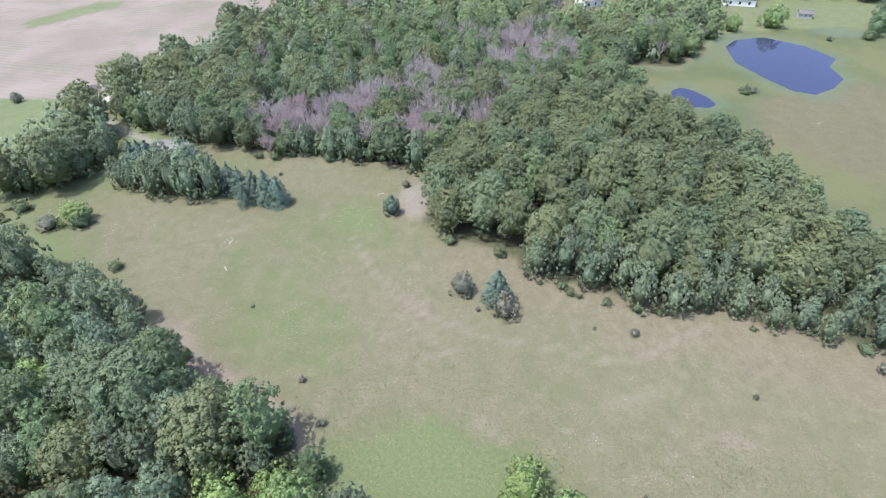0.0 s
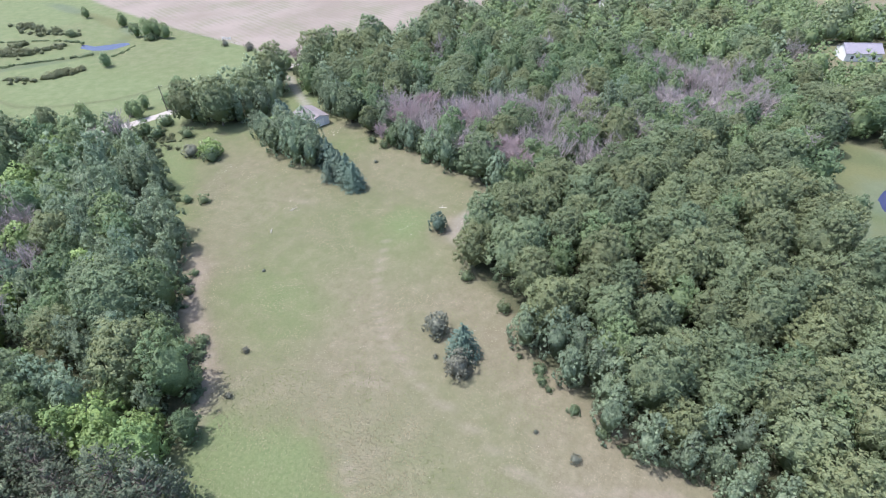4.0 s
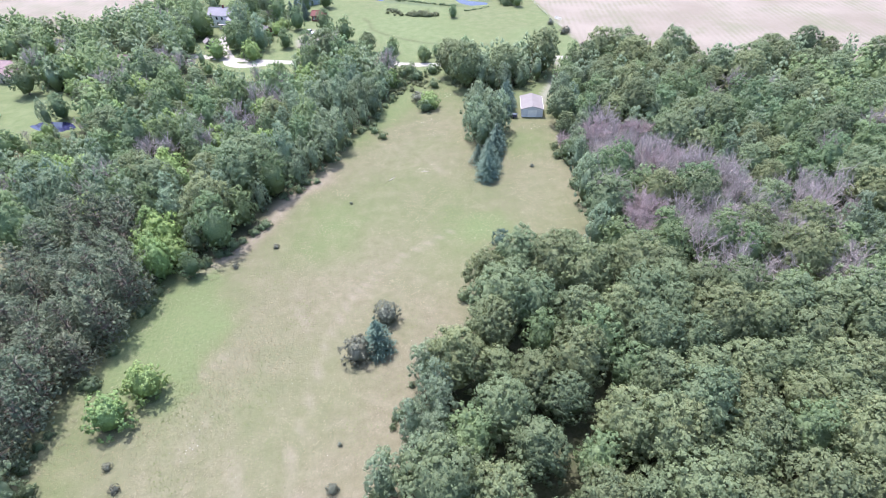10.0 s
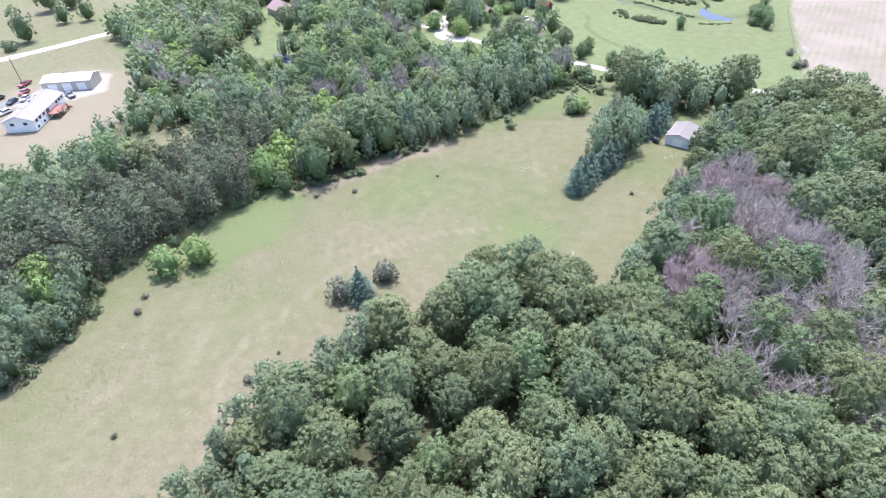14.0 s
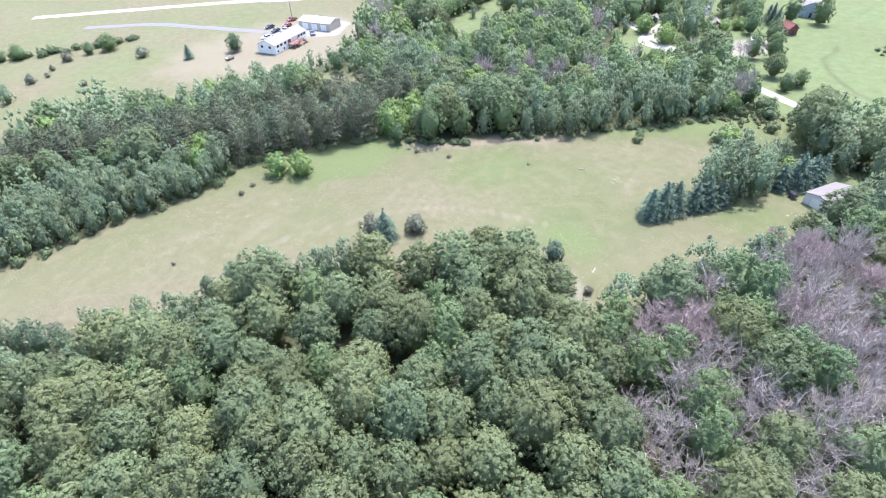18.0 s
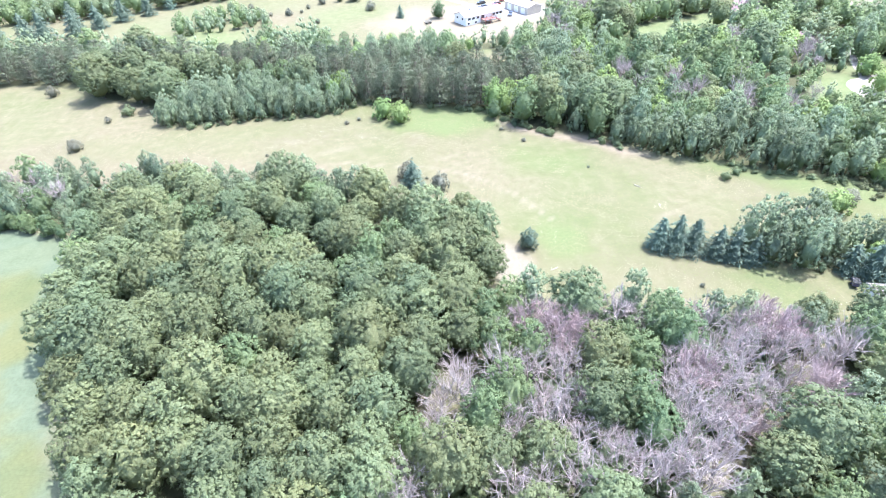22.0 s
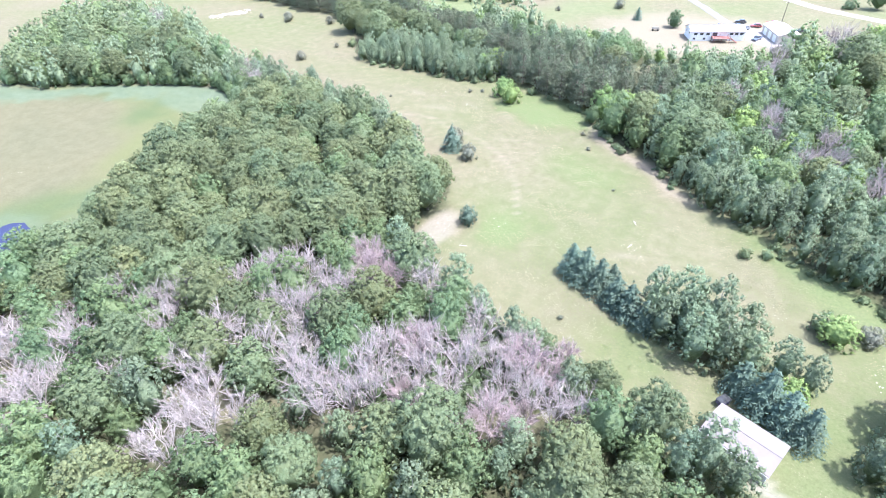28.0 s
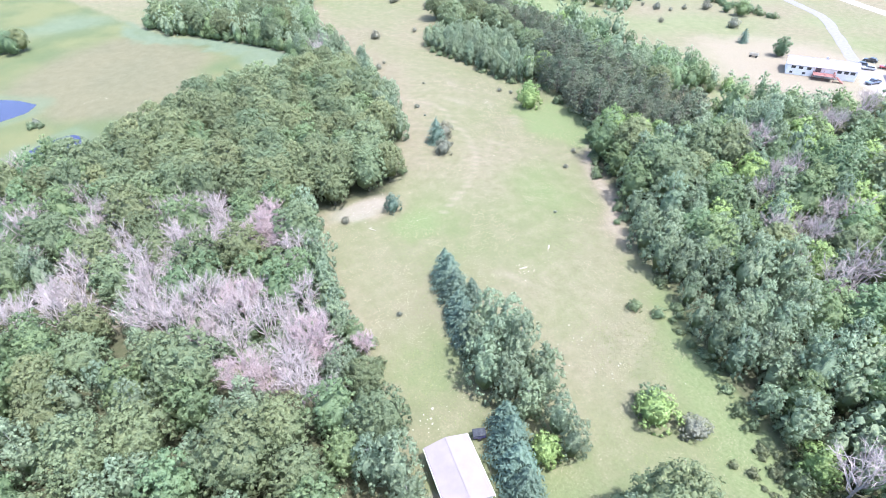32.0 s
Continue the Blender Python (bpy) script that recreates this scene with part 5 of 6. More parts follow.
# leafy undergrowth below the bare trees and shrubs along the edges of the woods
under = []
for region, gap in ((DEAD_WOOD, 2.6),):
    a = np.array(region)
    for x in np.arange(a[:, 0].min(), a[:, 0].max(), gap):
        for y in np.arange(a[:, 1].min(), a[:, 1].max(), gap):
            q = np.array([[x + rng.uniform(-1, 1), y + rng.uniform(-1, 1)]])
            if inside(region, q)[0] > 2.5:
                under.append((q[0, 0], q[0, 1], rng.uniform(0.7, 1.5), rng.uniform(0.9, 1.8)))
stuff_mesh("undergrowth", "shrub_low", under, "leafy green undergrowth below bare dead trees", "undergrowth")
for line, n in ((SOUTH_EDGE[:18], 60), (NORTH_EDGE[2:], 22)):
    pts = np.array(line, float)
    seg = np.hypot(*np.diff(pts, axis=0).T)
    cum = np.concatenate([[0], np.cumsum(seg)])
    for d in rng.uniform(0, cum[-1], n):
        k = min(int(np.searchsorted(cum, d)) - 1, len(seg) - 1)
        t = (d - cum[k]) / seg[k]
        p = pts[k] + (pts[k + 1] - pts[k]) * t
        nrm = np.array([pts[k + 1][1] - pts[k][1], -(pts[k + 1][0] - pts[k][0])]) / seg[k]
        p = p + nrm * rng.uniform(-0.4, 2.0)
        plant("shrub", p[0], p[1], rng.uniform(0.35, 0.95), rng.uniform(0.7, 1.2), group="shrubs along the wood's edge")

for a, b, n in (((93, 85), (114, 77), 9), ((114, 77), (127, 82), 6), ((127, 82), (160, 99), 14), ((160, 99), (198, 118), 14)):
    for k in range(n):
        q = (k + rng.random()) / n
        plant("maple", a[0] + (b[0] - a[0]) * q + rng.uniform(-1, 1), a[1] + (b[1] - a[1]) * q - rng.uniform(0.5, 2.5), rng.uniform(0.35, 0.6), rng.uniform(0.8, 1.0),
              label="low fresh green bushy tree at the marsh's edge", group="bushy trees along the marsh")

# ---- single trees and bushes ----
plant("spruce", 9.4, 75.6, 1.02, label="solitary blue-green spruce between two juniper bushes", which=1)
plant("juniper", 10.6, 71.8, 1.3, label="wide grey-olive juniper bush beside a spruce")
plant("juniper", 2.6, 78.0, 1.22, label="wide grey-olive juniper bush beside a spruce")
for x, y, s in ((-42, 110.4, 0.98), (-45.2, 111.6, 1.05), (-48.6, 112.8, 0.98), (-52.8, 115.2, 1.0), (-55.8, 116.6, 1.06), (-59.3, 118.2, 1.0), (-50.5, 110.2, 0.7)):
    plant("spruce", x, y, s, group="spruce row in the meadow")
for x, y, s in ((-76.8, 124.4, 1.02), (-80.2, 126.6, 1.12), (-83.6, 128.4, 1.15), (-86.6, 129.6, 0.95)):
    plant("spruce", x, y, s, group="spruces beside the shed")
for x, y, s in ((-60, 114, 0.95), (-62.5, 119, 1.0), (-65, 113.5, 1.05), (-66, 118, 1.1), (-68.5, 122, 1.0), (-70, 115.5, 1.1), (-72.5, 120, 1.0), (-75.5, 115, 1.0), (-77, 120, 0.9), (-82, 118.5, 0.75),
                (-86, 119.5, 0.7)):
    plant("aspen", x, y, s * 1.14, group="poplars behind the spruce row")
plant("willow", -84, 123, 1.05, 1.1, label="bright yellow-green bush between spruces and poplars")
plant("willow", 10.0, 36.6, 1.25, label="rounded yellow-green willow bush in the meadow", group="pair of willows")
plant("willow", 15.0, 32.0, 1.38, label="rounded yellow-green willow bush in the meadow", group="pair of willows")
for x, y, s in YELLOW_TREES:
    plant("willow", x, y, s, 1.25, label="tall yellow-green tree at the dark pines' edge")
plant("maple", -20, 39.5, 0.6, 0.9, label="dense dark round tree at the meadow's edge")
plant("maple", -28.5, 44.5, 1.12, label="dense dark round tree at the meadow's edge")
plant("maple", -36.5, 49, 0.95, label="dense dark round tree at the meadow's edge")
plant("shrub", 6.8, 26.6, 1.1, label="small blue-green bush in front of pines")
plant("maple", 43.5, 134.5, 1.02, 1.0, label="bright green tree among darker oaks")
plant("cedar", -13.6, 105.6, 1.0)
plant("juniper", -10.8, 117.4, 0.5, label="small juniper on bare pale earth")
plant("willow", -89.5, 104.2, 1.35, 0.85, label="round bush with yellowing leaves in mown grass")
plant("shrub", -87.5, 102.5, 1.5)
plant("juniper", -95, 101.5, 1.15, 0.8, label="brown half-bare bush beside a round bush")
for x, y, s in ((23, 33, 0.36), (27, 35, 0.38), (34, 66, 0.45), (-25.5, 56.5, 0.36), (-20.5, 48, 0.34), (-39, 74.4, 0.2), (-45.2, 124, 0.28), (27, 67.5, 0.2), (50, 52, 0.26), (5.5, 72.6, 0.25)):
    plant("juniper", x, y, s, 0.85, label="small dark juniper sapling in the meadow", group="saplings in the meadow")
for x, y, s in ((108, 38, 1.0), (156, -2, 1.2), (158, -4, 0.9), (133, -8, 1.0), (174, 0, 0.6), (105, 19, 0.55), (78, 52, 0.3), (74, 57, 0.6)):
    plant("juniper", x, y, s, label="dark bushy juniper in a pale meadow", group="junipers of the far meadow")
plant("shrub", 100, 14, 1.3)
for x, y, s in ((40, -113, 1.1), (15, -95, 1.2), (56, -95, 0.9), (47, -105, 0.6), (50, -98, 0.5), (72, -102, 0.8), (65, -96, 0.5), (41, -78, 0.6), (86, -111, 0.9), (77, -112, 0.7)):
    plant("juniper", x, y, s, label="small dark evergreen dotted over pale pasture", group="evergreens of the south pasture")
for x, y, s in ((23, -115, 1.0), (70, -137, 0.8), (62, -133, 0.75), (55, -130, 0.8), (31, -116, 0.6), (93, -145, 0.9), (79, -150, 0.9)):
    plant("maple", x, y, s, 0.7, label="low spreading tree in a pasture hedge", group="hedge of the south pasture")
for k in range(22):
    plant("shrub", 10 + 3.4 * k + rng.uniform(-1, 1), -121 - 0.75 * k + rng.uniform(-2, 2), rng.uniform(0.8, 1.7), group="hedge of the south pasture")
plant("spruce", 1, -79, 0.72, label="young blue spruce on bare straw-coloured lawn")
plant("maple", -17, -74, 0.85, 0.85, label="leafy round tree on the lawn beside the house")
for x, y, s in ((153, -84, 1.5), (146, -94, 1.4), (165, -80, 1.5), (175, -84, 1.6), (138, -104, 1.4), (128, -112, 1.3), (158, -96, 1.5), (120, -122, 1.3), (185, -78, 1.5)):
    plant("spruce", x, y, s, label="tall blue-green spruce in a distant shelter belt", group="distant shelter belt")
# farmstead and roadside
for key, x, y, s in (("maple", -212, 14, 1.2), ("maple", -173, 44, 1.0), ("aspen", -216, 46, 1.6), ("aspen", -222, 41, 1.5), ("aspen", -209, 50, 1.6), ("aspen", -250, 8, 1.5), ("aspen", -262, 17, 1.5), ("maple", -240, 20, 1.2), ("maple", -216, 8, 1.3), ("maple", -208, 3, 1.2), ("maple", -183, 38, 1.25), ("aspen", -176, 40, 1.5), ("maple", -166, 36, 1.1), ("maple", -159, 41, 1.1), ("aspen", -164, 47, 1.3), ("willow", -158, 30, 1.6), ("willow", -152, 44, 1.5), ("maple", -187, 20, 1.3), ("maple", -178, 8, 1.2), ("aspen", -168, 12, 1.4), ("maple", -158, 14, 1.1), ("maple", -206, 41, 1.2), ("maple", -200, 54, 1.2), ("maple", -164, 82, 0.9), ("maple", -160, 76, 0.8),
                     ("oak", -147, 90, 0.7), ("maple", -138, 98, 0.6), ("maple", -180, -22, 1.1), ("maple", -200, -18, 1.0), ("maple", -208, -4, 1.1), ("maple", -187, 8, 1.1), ("aspen", -180, 14, 1.2),
                     ("maple", -195, 12, 1.0), ("aspen", -250, 30, 1.1), ("aspen", -240, 36, 1.2), ("maple", -166, 18, 1.0), ("maple", -180, 74, 0.9), ("maple", -163, 57, 0.8), ("maple", -187, 62, 0.9), ("dead", -149, 77, 0.9), ("maple", -156, 66, 0.8), ("aspen", -222, 22, 1.2), ("maple", -214, 66, 1.0), ("maple", -220, 76, 1.1)):
    plant(key, x, y, s, label="leafy tree shading the farmyard", group="farmyard trees")
for x, y in ((-208.5, 59), (-205, 62), (-202, 65.5)):
    plant("spruce", x, y, 0.85, 1.25, label="dark columnar evergreen in front of a barn", group="columnar evergreens")
for key, x, y, s in (("shrub", -142, 98, 1.6), ("maple", -131, 110, 0.55), ("shrub", -118, 100, 1.8), ("shrub", -114, 104, 1.6), ("maple", -129.5, 126, 0.7), ("maple", -145, 100, 0.62), ("maple", -135, 110, 0.5), ("maple", -128, 120, 0.55), ("maple", -136, 116, 0.45), ("shrub", -136, 112, 1.5), ("shrub", -119, 111, 1.5),
                     ("shrub", -106, 109, 1.2), ("shrub", -109, 97, 1.5), ("shrub", -113, 120, 1.6), ("maple", -117, 103, 0.5), ("shrub", -72, 86.5, 0.9), ("shrub", -76, 84.5, 0.8), ("maple", -118, 166, 0.6)):
    plant(key, x, y, s, label="roadside bush beside the gravel road", group="roadside bushes")
for key, x, y, s in (("maple", -185, 134, 0.55), ("maple", -258, 171, 0.5), ("maple", -201, 165, 0.7), ("maple", -199, 168, 0.75), ("maple", -208, 164, 0.55), ("maple", -228, 171, 0.6), ("maple", -205, 169, 0.6), ("maple", -194, 169, 0.6), ("shrub", -218, 169, 1.4), ("juniper", -162, 174, 0.7), ("juniper", -148, 174.5, 0.8),
                     ("shrub", -236, 150, 1.4), ("juniper", -150, 177, 0.7), ("shrub", -198, 164, 1.4)):
    plant(key, x, y, s, label="single small tree in green pasture", group="pasture trees")
for key, x, y, s in (("willow", 122, 236, 1.25), ("willow", 141, 240, 1.8), ("shrub", 156, 222, 0.8), ("juniper", 103, 172, 0.6), ("shrub", 100, 171, 0.8), ("shrub", 71, 164, 1.3), ("maple", 192, 172, 0.9), ("maple", 198, 176, 0.9),
                     ("oak", 196, 168, 0.8), ("maple", 176, 226, 0.9), ("maple", 182, 232, 1.0), ("maple", 190, 228, 1.0), ("maple", 197, 238, 1.0), ("aspen", 186, 240, 1.0), ("shrub", 172, 222, 1.5), ("shrub", 101, 173.5, 1.0)):
    plant(key, x, y, s, label="tree or bush standing on the marsh's rim", group="trees round the ponds")
stuff_mesh("far_wood", "maple_far", [(x + rng.uniform(-2, 2), y + rng.uniform(-2, 2), rng.uniform(0.9, 1.2), 1.0) for x in np.arange(128, 270, 7.5) for y in np.arange(268, 330, 7.5)
                                    if y > 284 - 0.12 * (x - 128) and math.hypot(x - 142, y - 276) > 9], "dark far woods beyond the large pond", "woods")
for key, x, y, s in BARE_TREES + [("oak", -67, 141.0, 0.92), ("aspen", -74.6, 143.2, 1.2), ("aspen", -78.8, 144.0, 0.98), ("aspen", -71.5, 145.5, 1.0)]:
    plant(key, x, y, s)


for key, x, y, s in (("maple", -94, -24, 0.55), ("maple", -112, -14, 0.8), ("aspen", -109, -17.5, 0.8), ("aspen", -108, -51, 1.0), ("maple", -129, -56, 1.0), ("oak", -134, -62, 1.0), ("maple", -150, -62, 1.2), ("oak", -137, -33, 0.9),
                     ("aspen", -90, -45, 0.9), ("maple", -142, -23, 1.1), ("maple", -155, -74, 1.2), ("aspen", -120, -60, 1.0), ("maple", -148, -30, 1.0), ("maple", -166, -22, 1.2), ("aspen", -120, -38, 0.6)):
    plant(key, x, y, s, label="leafy tree round the lawn of a brick house", group="garden trees")
for key, x, y, s in (("maple", -94, -143, 1.2), ("shrub", -83, -140, 2), ("maple", -121, -151, 0.9), ("maple", -128, -143, 0.9), ("oak", -136, -178, 1.2), ("maple", -143, -171, 1.2)):
    plant(key, x, y, s, label="leafy tree in a tan pasture beside the road", group="trees of the south road")
for key, x, y, s in (("oak", -57.5, 138.5, 0.75), ("maple", -46.8, 134.8, 0.55), ("aspen", -52.5, 138.8, 0.7), ("shrub", -48.6, 132.6, 0.9), ("shrub", -53.6, 133.8, 0.8)):
    plant(key, x, y, s)


# thickets and reedy banks of the pasture's stream
def band(line, n, wide, lo, hi):
    pts = np.array(line, float)
    t = rng.random(n) * (len(pts) - 1)
    k = t.astype(int)
    p = pts[k] + (pts[k + 1] - pts[k]) * (t - k)[:, None] + rng.normal(size=(n, 2)) * wide
    return [(q[0], q[1], rng.uniform(lo, hi), rng.uniform(0.6, 1.1)) for q in p]


stuff_mesh("stream_thicket", "shrub_low", band([(-245, 132), (-239, 122), (-228, 128), (-227, 140)], 60, 2.2, 0.5, 1.2) + band([(-274, 148), (-255, 146), (-236, 153)], 45, 2.5, 0.5, 1.1)
           + band([(-208, 107), (-196, 110), (-194, 119), (-190, 128)], 60, 1.6, 0.4, 1.0), "pale green thicket of low willows by the stream", "bushes", THICKET)
stuff_mesh("roadside_thicket", "shrub_low", band([(-104.0, 98.0), (-108.0, 96.0), (-110.0, 91.0), (-112.0, 101.0), (-108.0, 107.0)], 130, 2.6, 0.22, 0.6), "low leafy brush at the west end of the meadow", "bushes", THICKET)
stuff_mesh("bank_reeds", "shrub_low", band([(-258, 129), (-246, 138), (-234, 144), (-222, 147)], 70, 0.5, 0.2, 0.45) + band([(-223, 112), (-218, 121), (-212, 128), (-205, 137), (-204, 141)], 75, 0.5, 0.25, 0.5)
           + band([(-194, 141), (-195, 148), (-199, 156)], 30, 0.4, 0.2, 0.4), "dark green reeds along the stream's banks", "reeds")


# ---- buildings ----
def window(parent, x, y, z, w, h, face, frame_mat):
    """A window on a wall that faces +y, -y, +x or -x: a proud frame with a pane in it."""
    d = 0.06
    def piece(x0, z0, x1, z1, depth):
        if face in "+y-y":
            s = 1 if face == "+y" else -1
            return box(x + x0, y, z + z0, x + x1, y + s * depth, z + z1)
        s = 1 if face == "+x" else -1
        return box(x, y + x0, z + z0, x + s * depth, y + x1, z + z1)
    f = part("window", piece(-w / 2 - 0.1, -0.1, w / 2 + 0.1, h + 0.1, d), frame_mat, parent)
    part("pane", piece(-w / 2, 0, w / 2, h, d + 0.02), GLASS, f)
    return f


def gable(name, label, category, at, turn, length, width, h, rise, wall, roof, over=0.4, panels=0):
    """A gabled building: its ridge runs along its own x."""
    ob = thing(name, label, category, at=at, turn=turn)
    a, b = length / 2, width / 2
    for s in (-1, 1):
        part("wall", box(-a, s * b, -0.2, a, s * (b - 0.15), h), wall, ob)
        bm = bmesh.new()
        prof = [(-b + 0.15, -0.2), (b - 0.15, -0.2), (b - 0.15, h), (0, h + rise * (b - 0.15) / b), (-b + 0.15, h)]
        va = [bm.verts.new((s * a, y, z)) for y, z in prof]
        vb = [bm.verts.new((s * (a - 0.15), y, z)) for y, z in prof]
        bm.faces.new(va)
        bm.faces.new(vb[::-1])
        for i in range(5):
            bm.faces.new((va[i], vb[i], vb[(i + 1) % 5], va[(i + 1) % 5]))
        bmesh.ops.recalc_face_normals(bm, faces=bm.faces)
        part("gable_wall", bm, wall, ob)
        slope = rise / b
        n = max(panels, 1)
        for i in range(n):
            x0, x1 = -a - over + (length + 2 * over) * i / n, -a - over + (length + 2 * over) * (i + 1) / n
            e = b + over
            prof = [(0, h + rise + 0.02), (s * e, h + rise - slope * e + 0.02), (s * e, h + rise - slope * e + 0.14), (0, h + rise + 0.14)]
            bm = bmesh.new()
            va = [bm.verts.new((x0, y, z)) for y, z in prof]
            vb = [bm.verts.new((x1 - (0.004 if panels else 0), y, z)) for y, z in prof]
            for q in range(4):
                bm.faces.new((va[q], va[(q + 1) % 4], vb[(q + 1) % 4], vb[q]))
            bm.faces.new(va[::-1])
            bm.faces.new(vb)
            if panels and i:
                for q in (0,):
                    r0 = [bm.verts.new((x0 - 0.05, y, z + o)) for (y, z), o in ((prof[3], 0.0), (prof[2], 0.0), (prof[2], 0.018), (prof[3], 0.018))]
                    r1 = [bm.verts.new((x0 + 0.05, y, z + o)) for (y, z), o in ((prof[3], 0.0), (prof[2], 0.0), (prof[2], 0.018), (prof[3], 0.018))]
                    for k in range(4):
                        bm.faces.new((r0[k], r0[(k + 1) % 4], r1[(k + 1) % 4], r1[k]))
            bmesh.ops.recalc_face_normals(bm, faces=bm.faces)
            part("roof_panel" if panels else "roof_slope", bm, roof, ob)
    part("ridge_cap", box(-a - over, -0.16, h + rise + 0.10, a + over, 0.16, h + rise + 0.2, 0.03), roof, ob)
    return ob


shed = gable("shed", "pale pinkish-white metal shed beside spruces and lane", "shed", (-78.9, 135.6, 0), 163.7, 11.4, 7.6, 2.9, 0.95, WALLMETAL, ROOFWHITE, 0.25, 12)
part("door", box(-5.72, -1.6, 0, -5.76, 1.6, 2.5), WALLWHITE, shed)
part("door", box(5.72, -1.8, 0, 5.76, 1.8, 2.5), WALLGREY, shed, "sliding door in the gable")
for k in range(11):
    for s in (-1, 1):
        part("wall_rib", box(-5.4 + k * 1.08, s * 3.8, 0, -5.32 + k * 1.08, s * 3.85, 2.85), WALLMETAL, shed)
for s in (-1, 1):
    part("gutter", box(-5.95, s * 4.05, 2.72, 5.95, s * 4.16, 2.84), WALLWHITE, shed)
shed.scale = (0.87, 0.87, 0.93)

house = gable("house", "long white ranch house with lavender-grey shingle roof", "house", (-35.5, -66.8, 0), 26.6, 22.0, 9.0, 4.3, 1.9, WALLWHITE, SHINGLEGREY, 0.5)
for x in (9, 6.6, 4.0, -5.5, -7.6, -9.6):
    window(house, x, 4.5, 2.7, 1.4, 1.1, "+y", WALLWHITE)
for x in (9.3, 5.2):
    window(house, x, 4.5, 0.6, 1.0, 0.9, "+y", WALLWHITE)
for y in (-2, 2):
    window(house, 11, y, 2.6, 1.2, 1.1, "+x", WALLWHITE)
for x in (-8, -3, 3, 8):
    window(house, x, -4.5, 2.6, 1.4, 1.1, "-y", WALLWHITE)
part("door", box(0.2, 4.5, 2.3, 2.0, 4.58, 4.2), GLASS, house, "glazed patio door")
part("chimney", box(-1.4, -1.2, 5.2, -0.7, -0.5, 7.0, 0.03), WALLGREY, house)
for x in (-6, -7.4, 3):
    part("roof_vent", box(x, -2.2, 5.2, x + 0.4, -1.8, 5.75, 0.03), SHINGLEDARK, house)
deck = thing("deck", "raised red-brown timber deck with stairs on the house wall", "deck", at=(-35.5, -66.8, 0), turn=26.6)
for k in range(12):
    part("board", box(-4.2 + k * 0.56, 4.6, 2.15, -4.2 + k * 0.56 + 0.53, 8.2, 2.23), DECK, deck)
for x in (-4.1, -0.9, 2.3):
    for y in (4.9, 8.05):
        part("post", box(x, y, -0.2, x + 0.16, y + 0.16, 3.2), DECK, deck)
for z in (2.6, 2.9, 3.2):
    part("rail", box(-4.2, 8.1, z, 2.5, 8.18, z + 0.07), DECK, deck)
    part("rail", box(-4.2, 4.7, z, -4.12, 8.1, z + 0.07), DECK, deck)
for k in range(9):
    part("tread", box(-5.2 - k * 0.28, 6.6, 2.0 - k * 0.23, -4.9 - k * 0.28, 8.0, 2.06 - k * 0.23), DECK, deck)
for y in (6.6, 7.92):
    part("stringer", rod((-4.3, y, 2.1), (-7.4, y, 0.0), 0.11, 0.11, 4), DECK, deck)
house.scale = deck.scale = (1.0, 1.0, 0.86)
garage = gable("garage", "long white metal garage with a bright white roof", "garage", (-60.0, -78.2, 0), 26.6 - 90, 17.0, 9.0, 3.4, 1.2, WALLTAN, GARAGEROOF, 0.3, 14)
for y in (-5, 0, 5):
    part("garage_door", box(y - 1.5, 4.5, 0, y + 1.5, 4.55, 2.7), WALLWHITE, garage)
farm = gable("farmhouse", "two-storey white farmhouse with a grey gabled roof", "house", (-204.5, 28, 0), 68, 11.0, 7.0, 5.4, 2.4, WALLWHITE, SHINGLEGREY, 0.35)
for x in (-4, -1.3, 1.3, 4):
    window(farm, x, -3.5, 3.4, 0.9, 1.3, "-y", WALLWHITE)
    window(farm, x, -3.5, 0.7, 0.9, 1.4, "-y", WALLWHITE)
for y in (-1.6, 1.6):
    window(farm, 5.5, y, 3.4, 0.9, 1.3, "+x", WALLWHITE)
    window(farm, -5.5, y, 0.8, 0.9, 1.3, "-x", WALLWHITE)
part("chimney", box(1.0, -0.4, 6.8, 1.7, 0.3, 8.9, 0.03), WALLRED, farm)
wing = gable("house_wing", "low white wing with dark windows on the farmhouse", "house", (-199.2, 31.2, 0), -22, 6.0, 8.0, 2.9, 1.9, WALLWHITE, SHINGLEGREY, 0.3)
for y in (-2.4, 0, 2.4):
    window(wing, 3.0, y, 0.7, 1.1, 1.4, "+x", WALLWHITE)
part("porch_roof", box(3.0, -3.6, 2.45, 4.8, 3.6, 2.57), SHINGLEGREY, wing)
for y in (-3.4, -1.1, 1.1, 3.4):
    part("porch_post", box(4.6, y, -0.1, 4.72, y + 0.12, 2.45), WALLWHITE, wing)
